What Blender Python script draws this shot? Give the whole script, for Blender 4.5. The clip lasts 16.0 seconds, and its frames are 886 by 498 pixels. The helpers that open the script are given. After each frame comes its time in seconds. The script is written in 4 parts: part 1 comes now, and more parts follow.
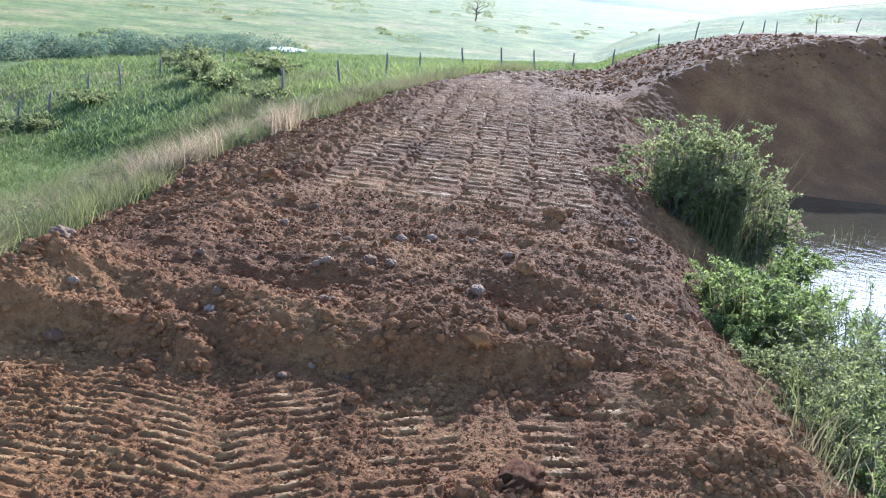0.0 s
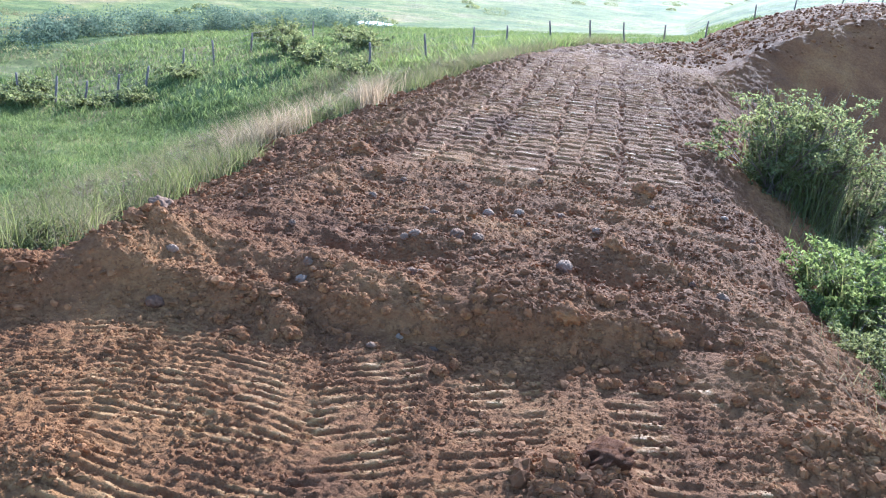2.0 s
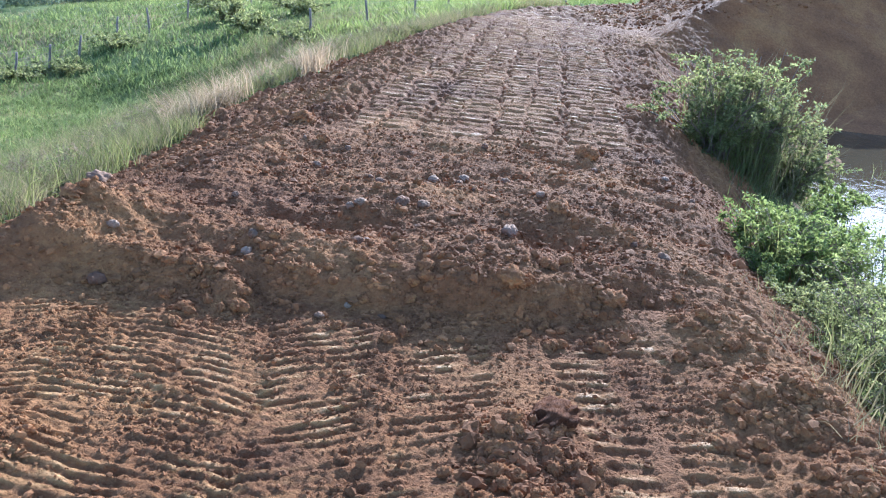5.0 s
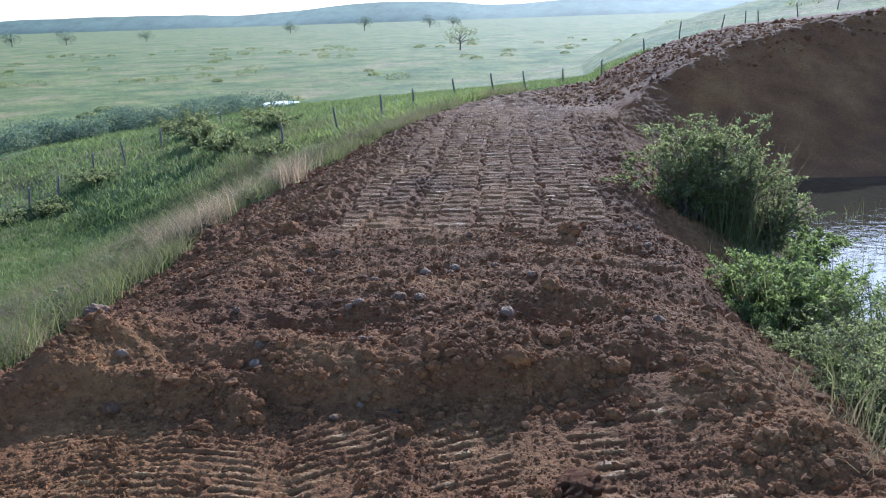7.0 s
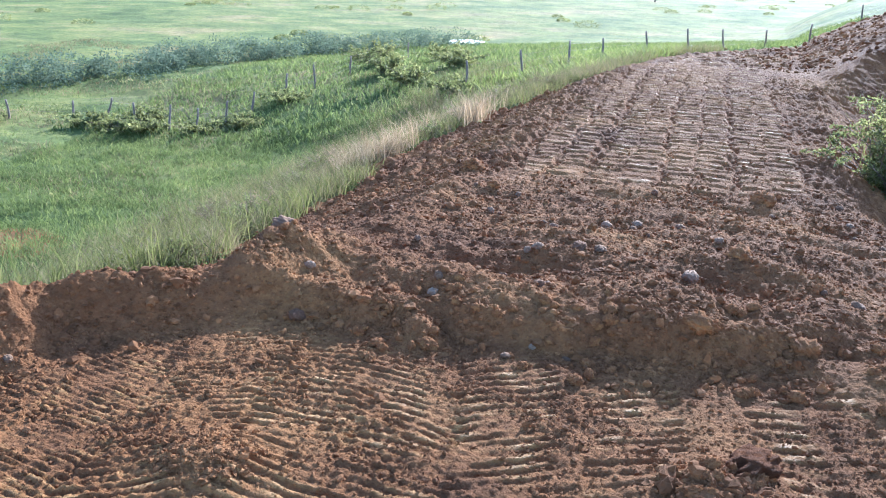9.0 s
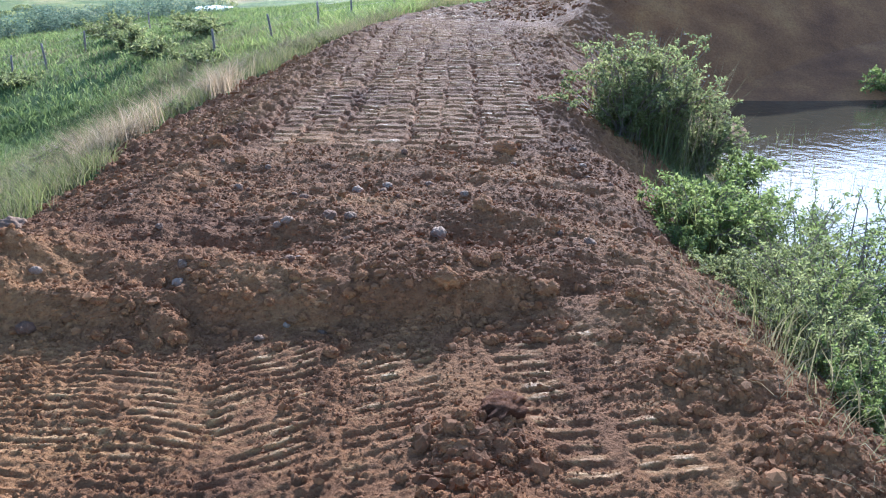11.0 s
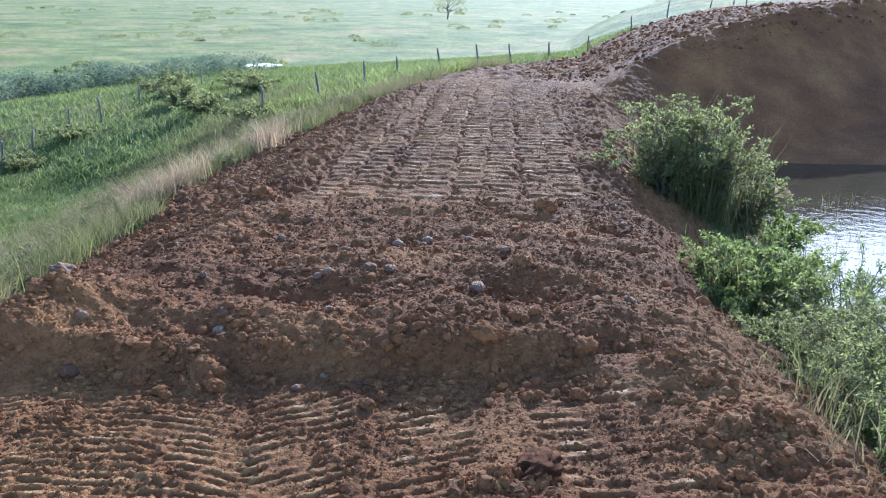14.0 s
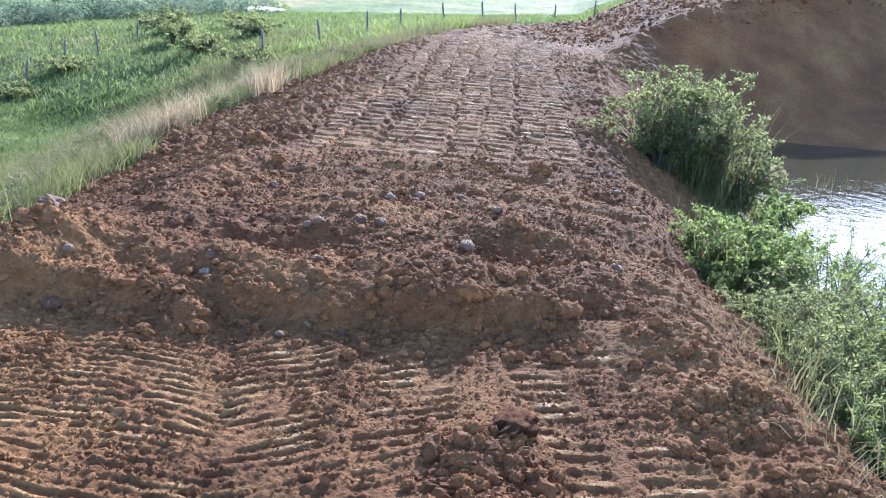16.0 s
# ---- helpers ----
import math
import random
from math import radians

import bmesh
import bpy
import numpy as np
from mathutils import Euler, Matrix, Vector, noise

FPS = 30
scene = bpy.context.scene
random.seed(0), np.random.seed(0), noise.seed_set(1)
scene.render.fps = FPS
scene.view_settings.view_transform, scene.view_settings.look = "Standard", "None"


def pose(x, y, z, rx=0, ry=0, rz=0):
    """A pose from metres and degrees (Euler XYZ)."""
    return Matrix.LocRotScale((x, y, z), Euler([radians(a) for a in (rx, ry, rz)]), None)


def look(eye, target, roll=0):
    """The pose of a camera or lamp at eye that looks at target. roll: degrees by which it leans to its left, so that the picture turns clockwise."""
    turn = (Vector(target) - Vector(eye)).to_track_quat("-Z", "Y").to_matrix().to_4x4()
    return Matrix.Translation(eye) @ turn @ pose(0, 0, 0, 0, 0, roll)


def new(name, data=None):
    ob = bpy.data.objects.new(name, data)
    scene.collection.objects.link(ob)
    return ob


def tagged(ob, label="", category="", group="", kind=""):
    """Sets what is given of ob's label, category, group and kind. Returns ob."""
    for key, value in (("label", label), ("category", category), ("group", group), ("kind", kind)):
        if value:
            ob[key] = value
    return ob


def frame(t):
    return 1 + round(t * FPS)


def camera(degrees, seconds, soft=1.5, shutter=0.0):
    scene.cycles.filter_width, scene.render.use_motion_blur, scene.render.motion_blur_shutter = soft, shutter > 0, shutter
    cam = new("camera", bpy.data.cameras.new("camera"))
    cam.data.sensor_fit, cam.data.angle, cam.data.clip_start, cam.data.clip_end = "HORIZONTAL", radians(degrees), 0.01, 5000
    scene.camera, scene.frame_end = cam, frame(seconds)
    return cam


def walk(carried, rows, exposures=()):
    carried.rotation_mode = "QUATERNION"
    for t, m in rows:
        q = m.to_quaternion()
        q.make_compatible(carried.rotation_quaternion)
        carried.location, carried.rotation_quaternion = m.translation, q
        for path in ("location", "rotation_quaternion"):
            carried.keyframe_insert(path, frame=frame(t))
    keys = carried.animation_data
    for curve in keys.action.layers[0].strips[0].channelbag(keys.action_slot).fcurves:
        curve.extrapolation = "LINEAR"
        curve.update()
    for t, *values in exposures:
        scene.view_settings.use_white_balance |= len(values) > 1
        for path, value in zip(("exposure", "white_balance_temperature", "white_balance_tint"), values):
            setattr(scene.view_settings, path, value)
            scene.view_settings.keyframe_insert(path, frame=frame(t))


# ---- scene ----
cam = camera(54.9, 16.0, 1.1)
PATH = [
    (0, (0.339, 0.102, 3.046), (0.306, 2.013, 2.455), 6.0),
    (0.5, (0.322, 0.102, 3.031), (0.225, 2.004, 2.421), 5.6),
    (1, (0.298, 0.098, 3.032), (0.108, 1.98, 2.382), 5.3),
    (1.5, (0.299, 0.099, 3.028), (0.076, 1.972, 2.362), 5.4),
    (2, (0.292, 0.097, 3.032), (0.075, 1.971, 2.368), 5.2),
    (2.5, (0.309, 0.099, 3.046), (0.125, 1.982, 2.397), 4.5),
    (3, (0.299, 0.116, 3.05), (0.164, 1.961, 2.29), 3.1),
    (5.3, (0.319, 0.066, 3.057), (0.232, 1.928, 2.332), 5.0),
    (5.5, (0.317, 0.079, 3.063), (0.233, 1.944, 2.347), 4.2),
    (6, (0.382, -0.034, 3.107), (0.316, 1.874, 2.512), 0.0),
    (6.5, (0.382, -0.113, 3.122), (0.357, 1.809, 2.568), -3.1),
    (7, (0.236, -0.151, 3.109), (0.17, 1.779, 2.585), -1.9),
    (7.5, (0.075, -0.24, 3.098), (-0.173, 1.671, 2.563), -2.5),
    (8, (-0.079, -0.291, 3.062), (-0.523, 1.56, 2.451), 0.4),
    (8.5, (-0.118, -0.244, 3.027), (-0.699, 1.56, 2.39), 2.1),
    (9, (0.017, -0.143, 3.052), (-0.415, 1.701, 2.41), 2.1),
    (9.5, (0.171, -0.02, 3.071), (0.024, 1.873, 2.443), 1.5),
    (10, (0.265, -0.001, 3.099), (0.21, 1.886, 2.437), -0.1),
    (10.2, (0.288, 0.0, 3.115), (0.296, 1.867, 2.398), -0.3),
    (12.3, (0.313, -0.044, 3.092), (0.409, 1.834, 2.412), 0.5),
    (12.5, (0.316, -0.048, 3.094), (0.389, 1.838, 2.434), 0.3),
    (13, (0.303, -0.036, 3.085), (0.353, 1.857, 2.443), 0.5),
    (13.5, (0.308, -0.04, 3.09), (0.314, 1.865, 2.481), 0.5),
    (14, (0.306, -0.041, 3.095), (0.288, 1.87, 2.505), 0.7),
    (14.5, (0.299, -0.027, 3.087), (0.251, 1.883, 2.497), 1.2),
    (15, (0.302, -0.037, 3.078), (0.239, 1.866, 2.466), 3.2),
    (15.5, (0.304, -0.022, 3.068), (0.255, 1.874, 2.435), 3.7),
    (16, (0.317, -0.026, 3.076), (0.324, 1.854, 2.394), 4.6),
]
EXPOSURES = [(0, 1.90, 4690, 12), (1.5, 2.20, 4640, 12), (2.5, 2.15, 4590, 12), (3.0, 2.25, 4590, 12), (5.5, 2.05, 4590, 12), (6.2, 1.60, 4590, 12), (7.0, 1.22, 4540, 12), (7.5, 1.35, 4590, 12), (8.0, 1.85, 4690, 12), (9.0, 2.15, 4690, 12), (9.5, 2.00, 4590, 12), (10, 1.90, 4590, 12), (12.5, 1.90, 4590, 12), (14, 1.70, 4590, 12), (16, 2.15, 4640, 12)]
walk(cam, [(t, look(eye, target, roll)) for t, eye, target, roll in PATH], EXPOSURES)

# ---- daylight: low sun ahead of the camera, a little to its right ----
SUN_AZ, SUN_EL = radians(16), radians(25)
world = bpy.data.worlds.new("sky")
scene.world = world
world.use_nodes = True
wn = world.node_tree.nodes
sky = wn.new("ShaderNodeTexSky")
sky.sky_type, sky.sun_disc = "NISHITA", False
sky.sun_elevation, sky.sun_rotation = SUN_EL, SUN_AZ
sky.dust_density = 1.0
world.node_tree.links.new(sky.outputs[0], wn["Background"].inputs[0])
wn["Background"].inputs[1].default_value = 0.12
sun_data = bpy.data.lights.new("sun", "SUN")
sun_data.energy, sun_data.angle, sun_data.color = 5.0, radians(0.6), (1.0, 0.89, 0.74)
sun = new("sun", sun_data)
sun.matrix_world = look((0, 0, 0), (-math.sin(SUN_AZ) * math.cos(SUN_EL), -math.cos(SUN_AZ) * math.cos(SUN_EL), -math.sin(SUN_EL)))


# ---- materials ----
def material(name):
    m = bpy.data.materials.new(name)
    m.use_nodes = True
    nt = m.node_tree
    return m, nt, nt.nodes["Principled BSDF"], nt.nodes["Material Output"]


def node(nt, kind, **values):
    n = nt.nodes.new(kind)
    for key, value in values.items():
        n.inputs[key.replace("_", " ")].default_value = value
    return n


def ramp(nt, source, stops):
    r = nt.nodes.new("ShaderNodeValToRGB")
    while len(r.color_ramp.elements) < len(stops):
        r.color_ramp.elements.new(0.5)
    for e, (p, c) in zip(r.color_ramp.elements, stops):
        e.position, e.color = p, (*c, 1)
    nt.links.new(source, r.inputs[0])
    return r.outputs[0]


def mix(nt, factor, a, b, blend="MIX"):
    n = nt.nodes.new("ShaderNodeMix")
    n.data_type, n.blend_type = "RGBA", blend
    for slot, value in ((0, factor), (6, a), (7, b)):
        if isinstance(value, (int, float)):
            n.inputs[slot].default_value = value
        elif isinstance(value, tuple):
            n.inputs[slot].default_value = (*value, 1)
        else:
            nt.links.new(value, n.inputs[slot])
    return n.outputs[2]


def noise_of(nt, scale, detail=6.0, rough=0.6):
    n = node(nt, "ShaderNodeTexNoise", Scale=scale, Detail=detail, Roughness=rough)
    c = nt.nodes.new("ShaderNodeTexCoord")
    nt.links.new(c.outputs["Object"], n.inputs["Vector"])
    return n.outputs[0]


def bump(nt, bsdf, height, strength, distance):
    b = node(nt, "ShaderNodeBump", Strength=strength, Distance=distance)
    nt.links.new(height, b.inputs["Height"])
    nt.links.new(b.outputs[0], bsdf.inputs["Normal"])
    return b


def soil_colour(nt):
    big = noise_of(nt, 0.55, 5)
    fine = noise_of(nt, 14, 8, 0.7)
    c1 = ramp(nt, big, [(0.3, (0.165, 0.075, 0.032)), (0.5, (0.255, 0.118, 0.045)), (0.72, (0.355, 0.18, 0.064))])
    c2 = ramp(nt, fine, [(0.25, (0.55, 0.52, 0.5)), (0.6, (1, 1, 1)), (0.8, (1.25, 1.22, 1.15))])
    return mix(nt, 1.0, c1, c2, "MULTIPLY")


def make_ground():
    m, nt, bsdf, out = material("ground")
    soil = soil_colour(nt)
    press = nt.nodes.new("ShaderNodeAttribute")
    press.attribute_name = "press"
    grassy = nt.nodes.new("ShaderNodeAttribute")
    grassy.attribute_name = "grassy"
    # earth polished by the machine's shoes: smoother, and paler partly as painted sun glint
    pressed_glint = ramp(nt, noise_of(nt, 9, 5), [(0.3, (0.33, 0.165, 0.052)), (0.7, (0.5, 0.28, 0.09))])
    soil = mix(nt, press.outputs["Fac"], soil, pressed_glint)
    g = ramp(nt, noise_of(nt, 0.09, 6, 0.65), [(0.3, (0.075, 0.095, 0.032)), (0.43, (0.12, 0.145, 0.048)), (0.53, (0.17, 0.175, 0.062)), (0.64, (0.23, 0.185, 0.095))])
    g2 = ramp(nt, noise_of(nt, 1.7, 8, 0.75), [(0.3, (0.45, 0.5, 0.45)), (0.65, (1.15, 1.1, 1.0))])
    g = mix(nt, 1.0, g, g2, "MULTIPLY")
    g3 = ramp(nt, noise_of(nt, 0.22, 5, 0.7), [(0.35, (0.62, 0.72, 0.66)), (0.6, (1.15, 1.12, 1.0))])
    g = mix(nt, 1.0, g, g3, "MULTIPLY")
    edge = nt.nodes.new("ShaderNodeMath")
    edge.operation = "MULTIPLY_ADD"
    nt.links.new(noise_of(nt, 2.2, 4), edge.inputs[0])
    edge.inputs[1].default_value = 0.8
    nt.links.new(grassy.outputs["Fac"], edge.inputs[2])
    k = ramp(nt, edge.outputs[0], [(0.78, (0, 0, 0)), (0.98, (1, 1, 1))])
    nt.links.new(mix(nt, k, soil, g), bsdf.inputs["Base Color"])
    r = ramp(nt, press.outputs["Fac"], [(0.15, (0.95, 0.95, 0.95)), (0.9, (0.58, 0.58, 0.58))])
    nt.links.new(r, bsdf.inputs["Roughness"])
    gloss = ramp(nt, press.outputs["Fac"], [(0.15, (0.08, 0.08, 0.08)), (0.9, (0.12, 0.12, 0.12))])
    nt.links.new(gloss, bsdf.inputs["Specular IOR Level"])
    nt.links.new(ramp(nt, k, [(0.0, (0.6, 0.6, 0.6)), (1.0, (0, 0, 0))]), bsdf.inputs["Diffuse Roughness"])
    crumb = node(nt, "ShaderNodeTexVoronoi", Scale=34.0)
    tc = nt.nodes.new("ShaderNodeTexCoord")
    nt.links.new(tc.outputs["Object"], crumb.inputs["Vector"])
    add = nt.nodes.new("ShaderNodeMath")
    add.operation = "MULTIPLY_ADD"
    nt.links.new(crumb.outputs["Distance"], add.inputs[0])
    add.inputs[1].default_value = -0.7
    nt.links.new(noise_of(nt, 55, 8, 0.8), add.inputs[2])
    wide = bump(nt, bsdf, noise_of(nt, 2.2, 6, 0.7), 0.6, 0.12)
    fine = node(nt, "ShaderNodeBump", Strength=1.0, Distance=0.022)
    nt.links.new(add.outputs[0], fine.inputs["Height"])
    nt.links.new(wide.outputs[0], fine.inputs["Normal"])
    nt.links.new(fine.outputs[0], bsdf.inputs["Normal"])
    return m


def make_clod():
    m, nt, bsdf, out = material("clod_earth")
    oi = nt.nodes.new("ShaderNodeNewGeometry")
    t = ramp(nt, oi.outputs["Random Per Island"], [(0, (0.6, 0.58, 0.56)), (0.7, (1, 1, 1)), (1, (1.3, 1.28, 1.25))])
    nt.links.new(mix(nt, 1.0, soil_colour(nt), t, "MULTIPLY"), bsdf.inputs["Base Color"])
    bsdf.inputs["Roughness"].default_value = 0.95
    bsdf.inputs["Specular IOR Level"].default_value = 0.1
    bsdf.inputs["Diffuse Roughness"].default_value = 0.6
    bump(nt, bsdf, noise_of(nt, 60, 6, 0.7), 0.8, 0.012)
    return m


def make_rock():
    m, nt, bsdf, out = material("rock_grey")
    oi = nt.nodes.new("ShaderNodeObjectInfo")
    base = ramp(nt, oi.outputs["Random"], [(0, (0.15, 0.08, 0.042)), (0.55, (0.2, 0.125, 0.072)), (1, (0.31, 0.225, 0.15))])
    v = ramp(nt, noise_of(nt, 20, 8, 0.7), [(0.3, (0.6, 0.5, 0.45)), (0.65, (1.1, 1.08, 1.05))])
    nt.links.new(mix(nt, 1.0, base, v, "MULTIPLY"), bsdf.inputs["Base Color"])
    bsdf.inputs["Roughness"].default_value = 0.9
    bsdf.inputs["Specular IOR Level"].default_value = 0.2
    bump(nt, bsdf, noise_of(nt, 45, 6, 0.7), 0.7, 0.01)
    return m


def make_damp():
    m, nt, bsdf, out = material("dark_damp_earth")
    v = ramp(nt, noise_of(nt, 9, 8, 0.75), [(0.3, (0.085, 0.035, 0.017)), (0.7, (0.2, 0.088, 0.036))])
    nt.links.new(v, bsdf.inputs["Base Color"])
    bsdf.inputs["Roughness"].default_value = 0.95
    bsdf.inputs["Specular IOR Level"].default_value = 0.08
    bump(nt, bsdf, noise_of(nt, 16, 8, 0.8), 1.0, 0.06)
    return m


def make_leaf(name, low, mid, high, see=0.45, rough=0.55):
    m, nt, bsdf, out = material(name)
    oi = nt.nodes.new("ShaderNodeNewGeometry")
    c = ramp(nt, oi.outputs["Random Per Island"], [(0, low), (0.5, mid), (1, high)])
    big = ramp(nt, noise_of(nt, 0.6, 4), [(0.3, (0.7, 0.75, 0.7)), (0.7, (1.25, 1.2, 1.1))])
    c = mix(nt, 1.0, c, big, "MULTIPLY")
    nt.links.new(c, bsdf.inputs["Base Color"])
    bsdf.inputs["Roughness"].default_value = rough + 0.2
    bsdf.inputs["Specular IOR Level"].default_value = 0.15
    tr = nt.nodes.new("ShaderNodeBsdfTranslucent")
    nt.links.new(c, tr.inputs[0])
    ms = nt.nodes.new("ShaderNodeMixShader")
    ms.inputs[0].default_value = see
    nt.links.new(bsdf.outputs[0], ms.inputs[1])
    nt.links.new(tr.outputs[0], ms.inputs[2])
    nt.links.new(ms.outputs[0], out.inputs[0])
    return m


def make_plain(name, colour, rough=0.8, scale=12.0):
    m, nt, bsdf, out = material(name)
    v = ramp(nt, noise_of(nt, scale, 7, 0.7), [(0.3, tuple(0.6 * c for c in colour)), (0.7, tuple(1.2 * c for c in colour))])
    nt.links.new(v, bsdf.inputs["Base Color"])
    bsdf.inputs["Roughness"].default_value = rough
    bump(nt, bsdf, noise_of(nt, scale * 2, 5), 0.5, 0.01)
    return m


def make_water():
    m, nt, bsdf, out = material("pond_water")
    bsdf.inputs["Base Color"].default_value = (0.035, 0.03, 0.018, 1)
    bsdf.inputs["Roughness"].default_value = 0.05
    bsdf.inputs["IOR"].default_value = 1.33
    bump(nt, bsdf, noise_of(nt, 2.6, 4), 0.3, 0.05)
    return m


GROUND, CLOD, ROCK, WATER = make_ground(), make_clod(), make_rock(), make_water()
GRASS = make_leaf("grass_green", (0.085, 0.093, 0.028), (0.14, 0.145, 0.045), (0.22, 0.21, 0.08), 0.5)
MEADOW = make_leaf("meadow_green", (0.075, 0.1, 0.03), (0.13, 0.16, 0.048), (0.21, 0.23, 0.08), 0.55, 0.5)
DRY = make_leaf("grass_dry", (0.11, 0.095, 0.045), (0.175, 0.145, 0.075), (0.26, 0.21, 0.12))
PINK = make_leaf("grass_seed_heads", (0.2, 0.14, 0.08), (0.29, 0.21, 0.125), (0.4, 0.3, 0.2))
LEAF = make_leaf("leaf_fresh", (0.1, 0.13, 0.032), (0.17, 0.2, 0.055), (0.27, 0.29, 0.1), 0.58, 0.4)
LEAF_DARK = make_leaf("leaf_dull", (0.11, 0.12, 0.04), (0.18, 0.188, 0.07), (0.29, 0.285, 0.12), 0.6, 0.4)
TWIG = make_plain("twig_bark", (0.16, 0.11, 0.07), 0.85, 30)
WOOD = make_plain("weathered_post_wood", (0.17, 0.13, 0.1), 0.85, 25)
WIRE = make_plain("rusty_wire", (0.2, 0.15, 0.12), 0.6, 40)
# paler, bluer greens: distance haze put into the leaf colour
FARWOOD = make_leaf("far_foliage_hazed", (0.075, 0.1, 0.065), (0.11, 0.14, 0.09), (0.16, 0.19, 0.13), 0.45)
HILL = make_plain("far_hill_scrub", (0.11, 0.15, 0.09), 0.95, 0.02)


# ---- shape of the land ----
def gnoise(x, y, seed=0):
    xi, yi = np.floor(x).astype(np.int64), np.floor(y).astype(np.int64)
    xf, yf = x - xi, y - yi
    u, v = xf * xf * xf * (xf * (xf * 6 - 15) + 10), yf * yf * yf * (yf * (yf * 6 - 15) + 10)

    def corner(a, b):
        h = ((xi + a) * 374761393 + (yi + b) * 668265263 + seed * 1442695041) & 0xFFFFFFFF
        h = ((h ^ (h >> 13)) * 1274126177) & 0xFFFFFFFF
        ang = ((h ^ (h >> 16)) & 0xFFFF) / 65536.0 * 2 * np.pi
        return np.cos(ang) * (xf - a) + np.sin(ang) * (yf - b)

    n0 = corner(0, 0) * (1 - u) + corner(1, 0) * u
    n1 = corner(0, 1) * (1 - u) + corner(1, 1) * u
    return (n0 * (1 - v) + n1 * v) * 1.5


def fbm(x, y, octaves=4, seed=0, gain=0.5):
    total, amp = 0, 1.0
    for k in range(octaves):
        total = total + amp * gnoise(x * 2**k + 17.3 * k, y * 2**k - 9.1 * k, seed + k)
        amp *= gain
    return total


def step(a, b, x):
    t = np.clip((x - a) / (b - a), 0, 1)
    return t * t * (3 - 2 * t)


def side(line, x, y):
    """Distance to a line of points: positive on its right hand as one goes along it."""
    best, sign = np.full(np.shape(x), 1e9), np.ones(np.shape(x))
    for (ax, ay), (bx, by) in zip(line, line[1:]):
        dx, dy = bx - ax, by - ay
        t = np.clip(((x - ax) * dx + (y - ay) * dy) / (dx * dx + dy * dy), 0, 1)
        d = np.hypot(x - ax - t * dx, y - ay - t * dy)
        s = np.sign((x - ax) * dy - (y - ay) * dx)
        near = d < best
        best, sign = np.where(near, d, best), np.where(near, s, sign)
    return best * sign


LEFT = [(-5.35, -40), (-5.35, 4), (-5.2, 5.2), (-4.5, 6.2), (-3.75, 7.0), (-3.25, 7.9), (-2.75, 9.2), (-2.45, 10.8), (-2.3, 12.5), (-2.3, 15), (-2.15, 18), (-1.8, 21.5), (-1.2, 25.5), (0.2, 31.0), (2.9, 39), (8, 50), (17, 59), (34, 70), (80, 95)]
RIGHT = [(2.9, -40), (2.9, 5.5), (2.7, 7.2), (2.6, 8.5), (2.75, 12), (3.7, 19.6), (4.4, 25), (6.5, 29), (9.5, 31), (16.6, 35), (30, 42), (90, 75)]
FIELD, POND = -4.2, -2.0


def earth_margin(y):
    """Breadth of the bare earth that has slid down outside the left lip, before the grass begins."""
    return np.interp(y, (4, 7, 8.5, 10, 15, 18, 20, 22, 25, 30), (1.0, 0.9, 1.4, 2.4, 2.5, 2.2, 1.6, 1.0, 0.5, 0.3))


def plateau(x, y):
    u = np.maximum(x - 5 - 0.12 * np.maximum(y - 30, 0), 0)
    v = np.maximum(x - 0.03 * y, 0)
    z = 0.1 - 0.95 * step(24, 56, y) + 3.4 * (1 - np.exp(-u / 6)) * step(16, 30, y)
    return z + np.minimum(0.15 * v, 22) * step(60, 120, y)


def lay(x, y):
    """The land without its small lumps: height, distance out from the left lip and from the right lip."""
    dl, dr = -side(LEFT, x, y), side(RIGHT, x, y)
    top = plateau(x, y)
    ratio = 2.5 + 0.5 * step(4.5, 2.5, -side(LEFT, x, y)) * step(6, 9, y) + 8 * step(26, 50, y)
    out = np.maximum(dl, 0)
    drop = out / ratio
    low = FIELD + 0.25 * gnoise(x / 30, y / 30, 5)
    left = low + np.logaddexp(0, (top - np.maximum(drop, 0) - low) * 3) / 3
    z = np.where(dl > 0, np.minimum(left, top), top)
    inn = np.maximum(dr, 0)
    steep = 0.58 + 0.3 * step(21, 27, y)
    fall = np.where(inn < 4.2, inn * steep, 4.2 * steep + (inn - 4.2) * 0.25) * (1 - 0.25 * np.exp(-inn / 0.5))
    pond = np.maximum(top - fall, POND - 0.6)
    z = np.where(dr > 0, pond, z)
    return z, dl, dr


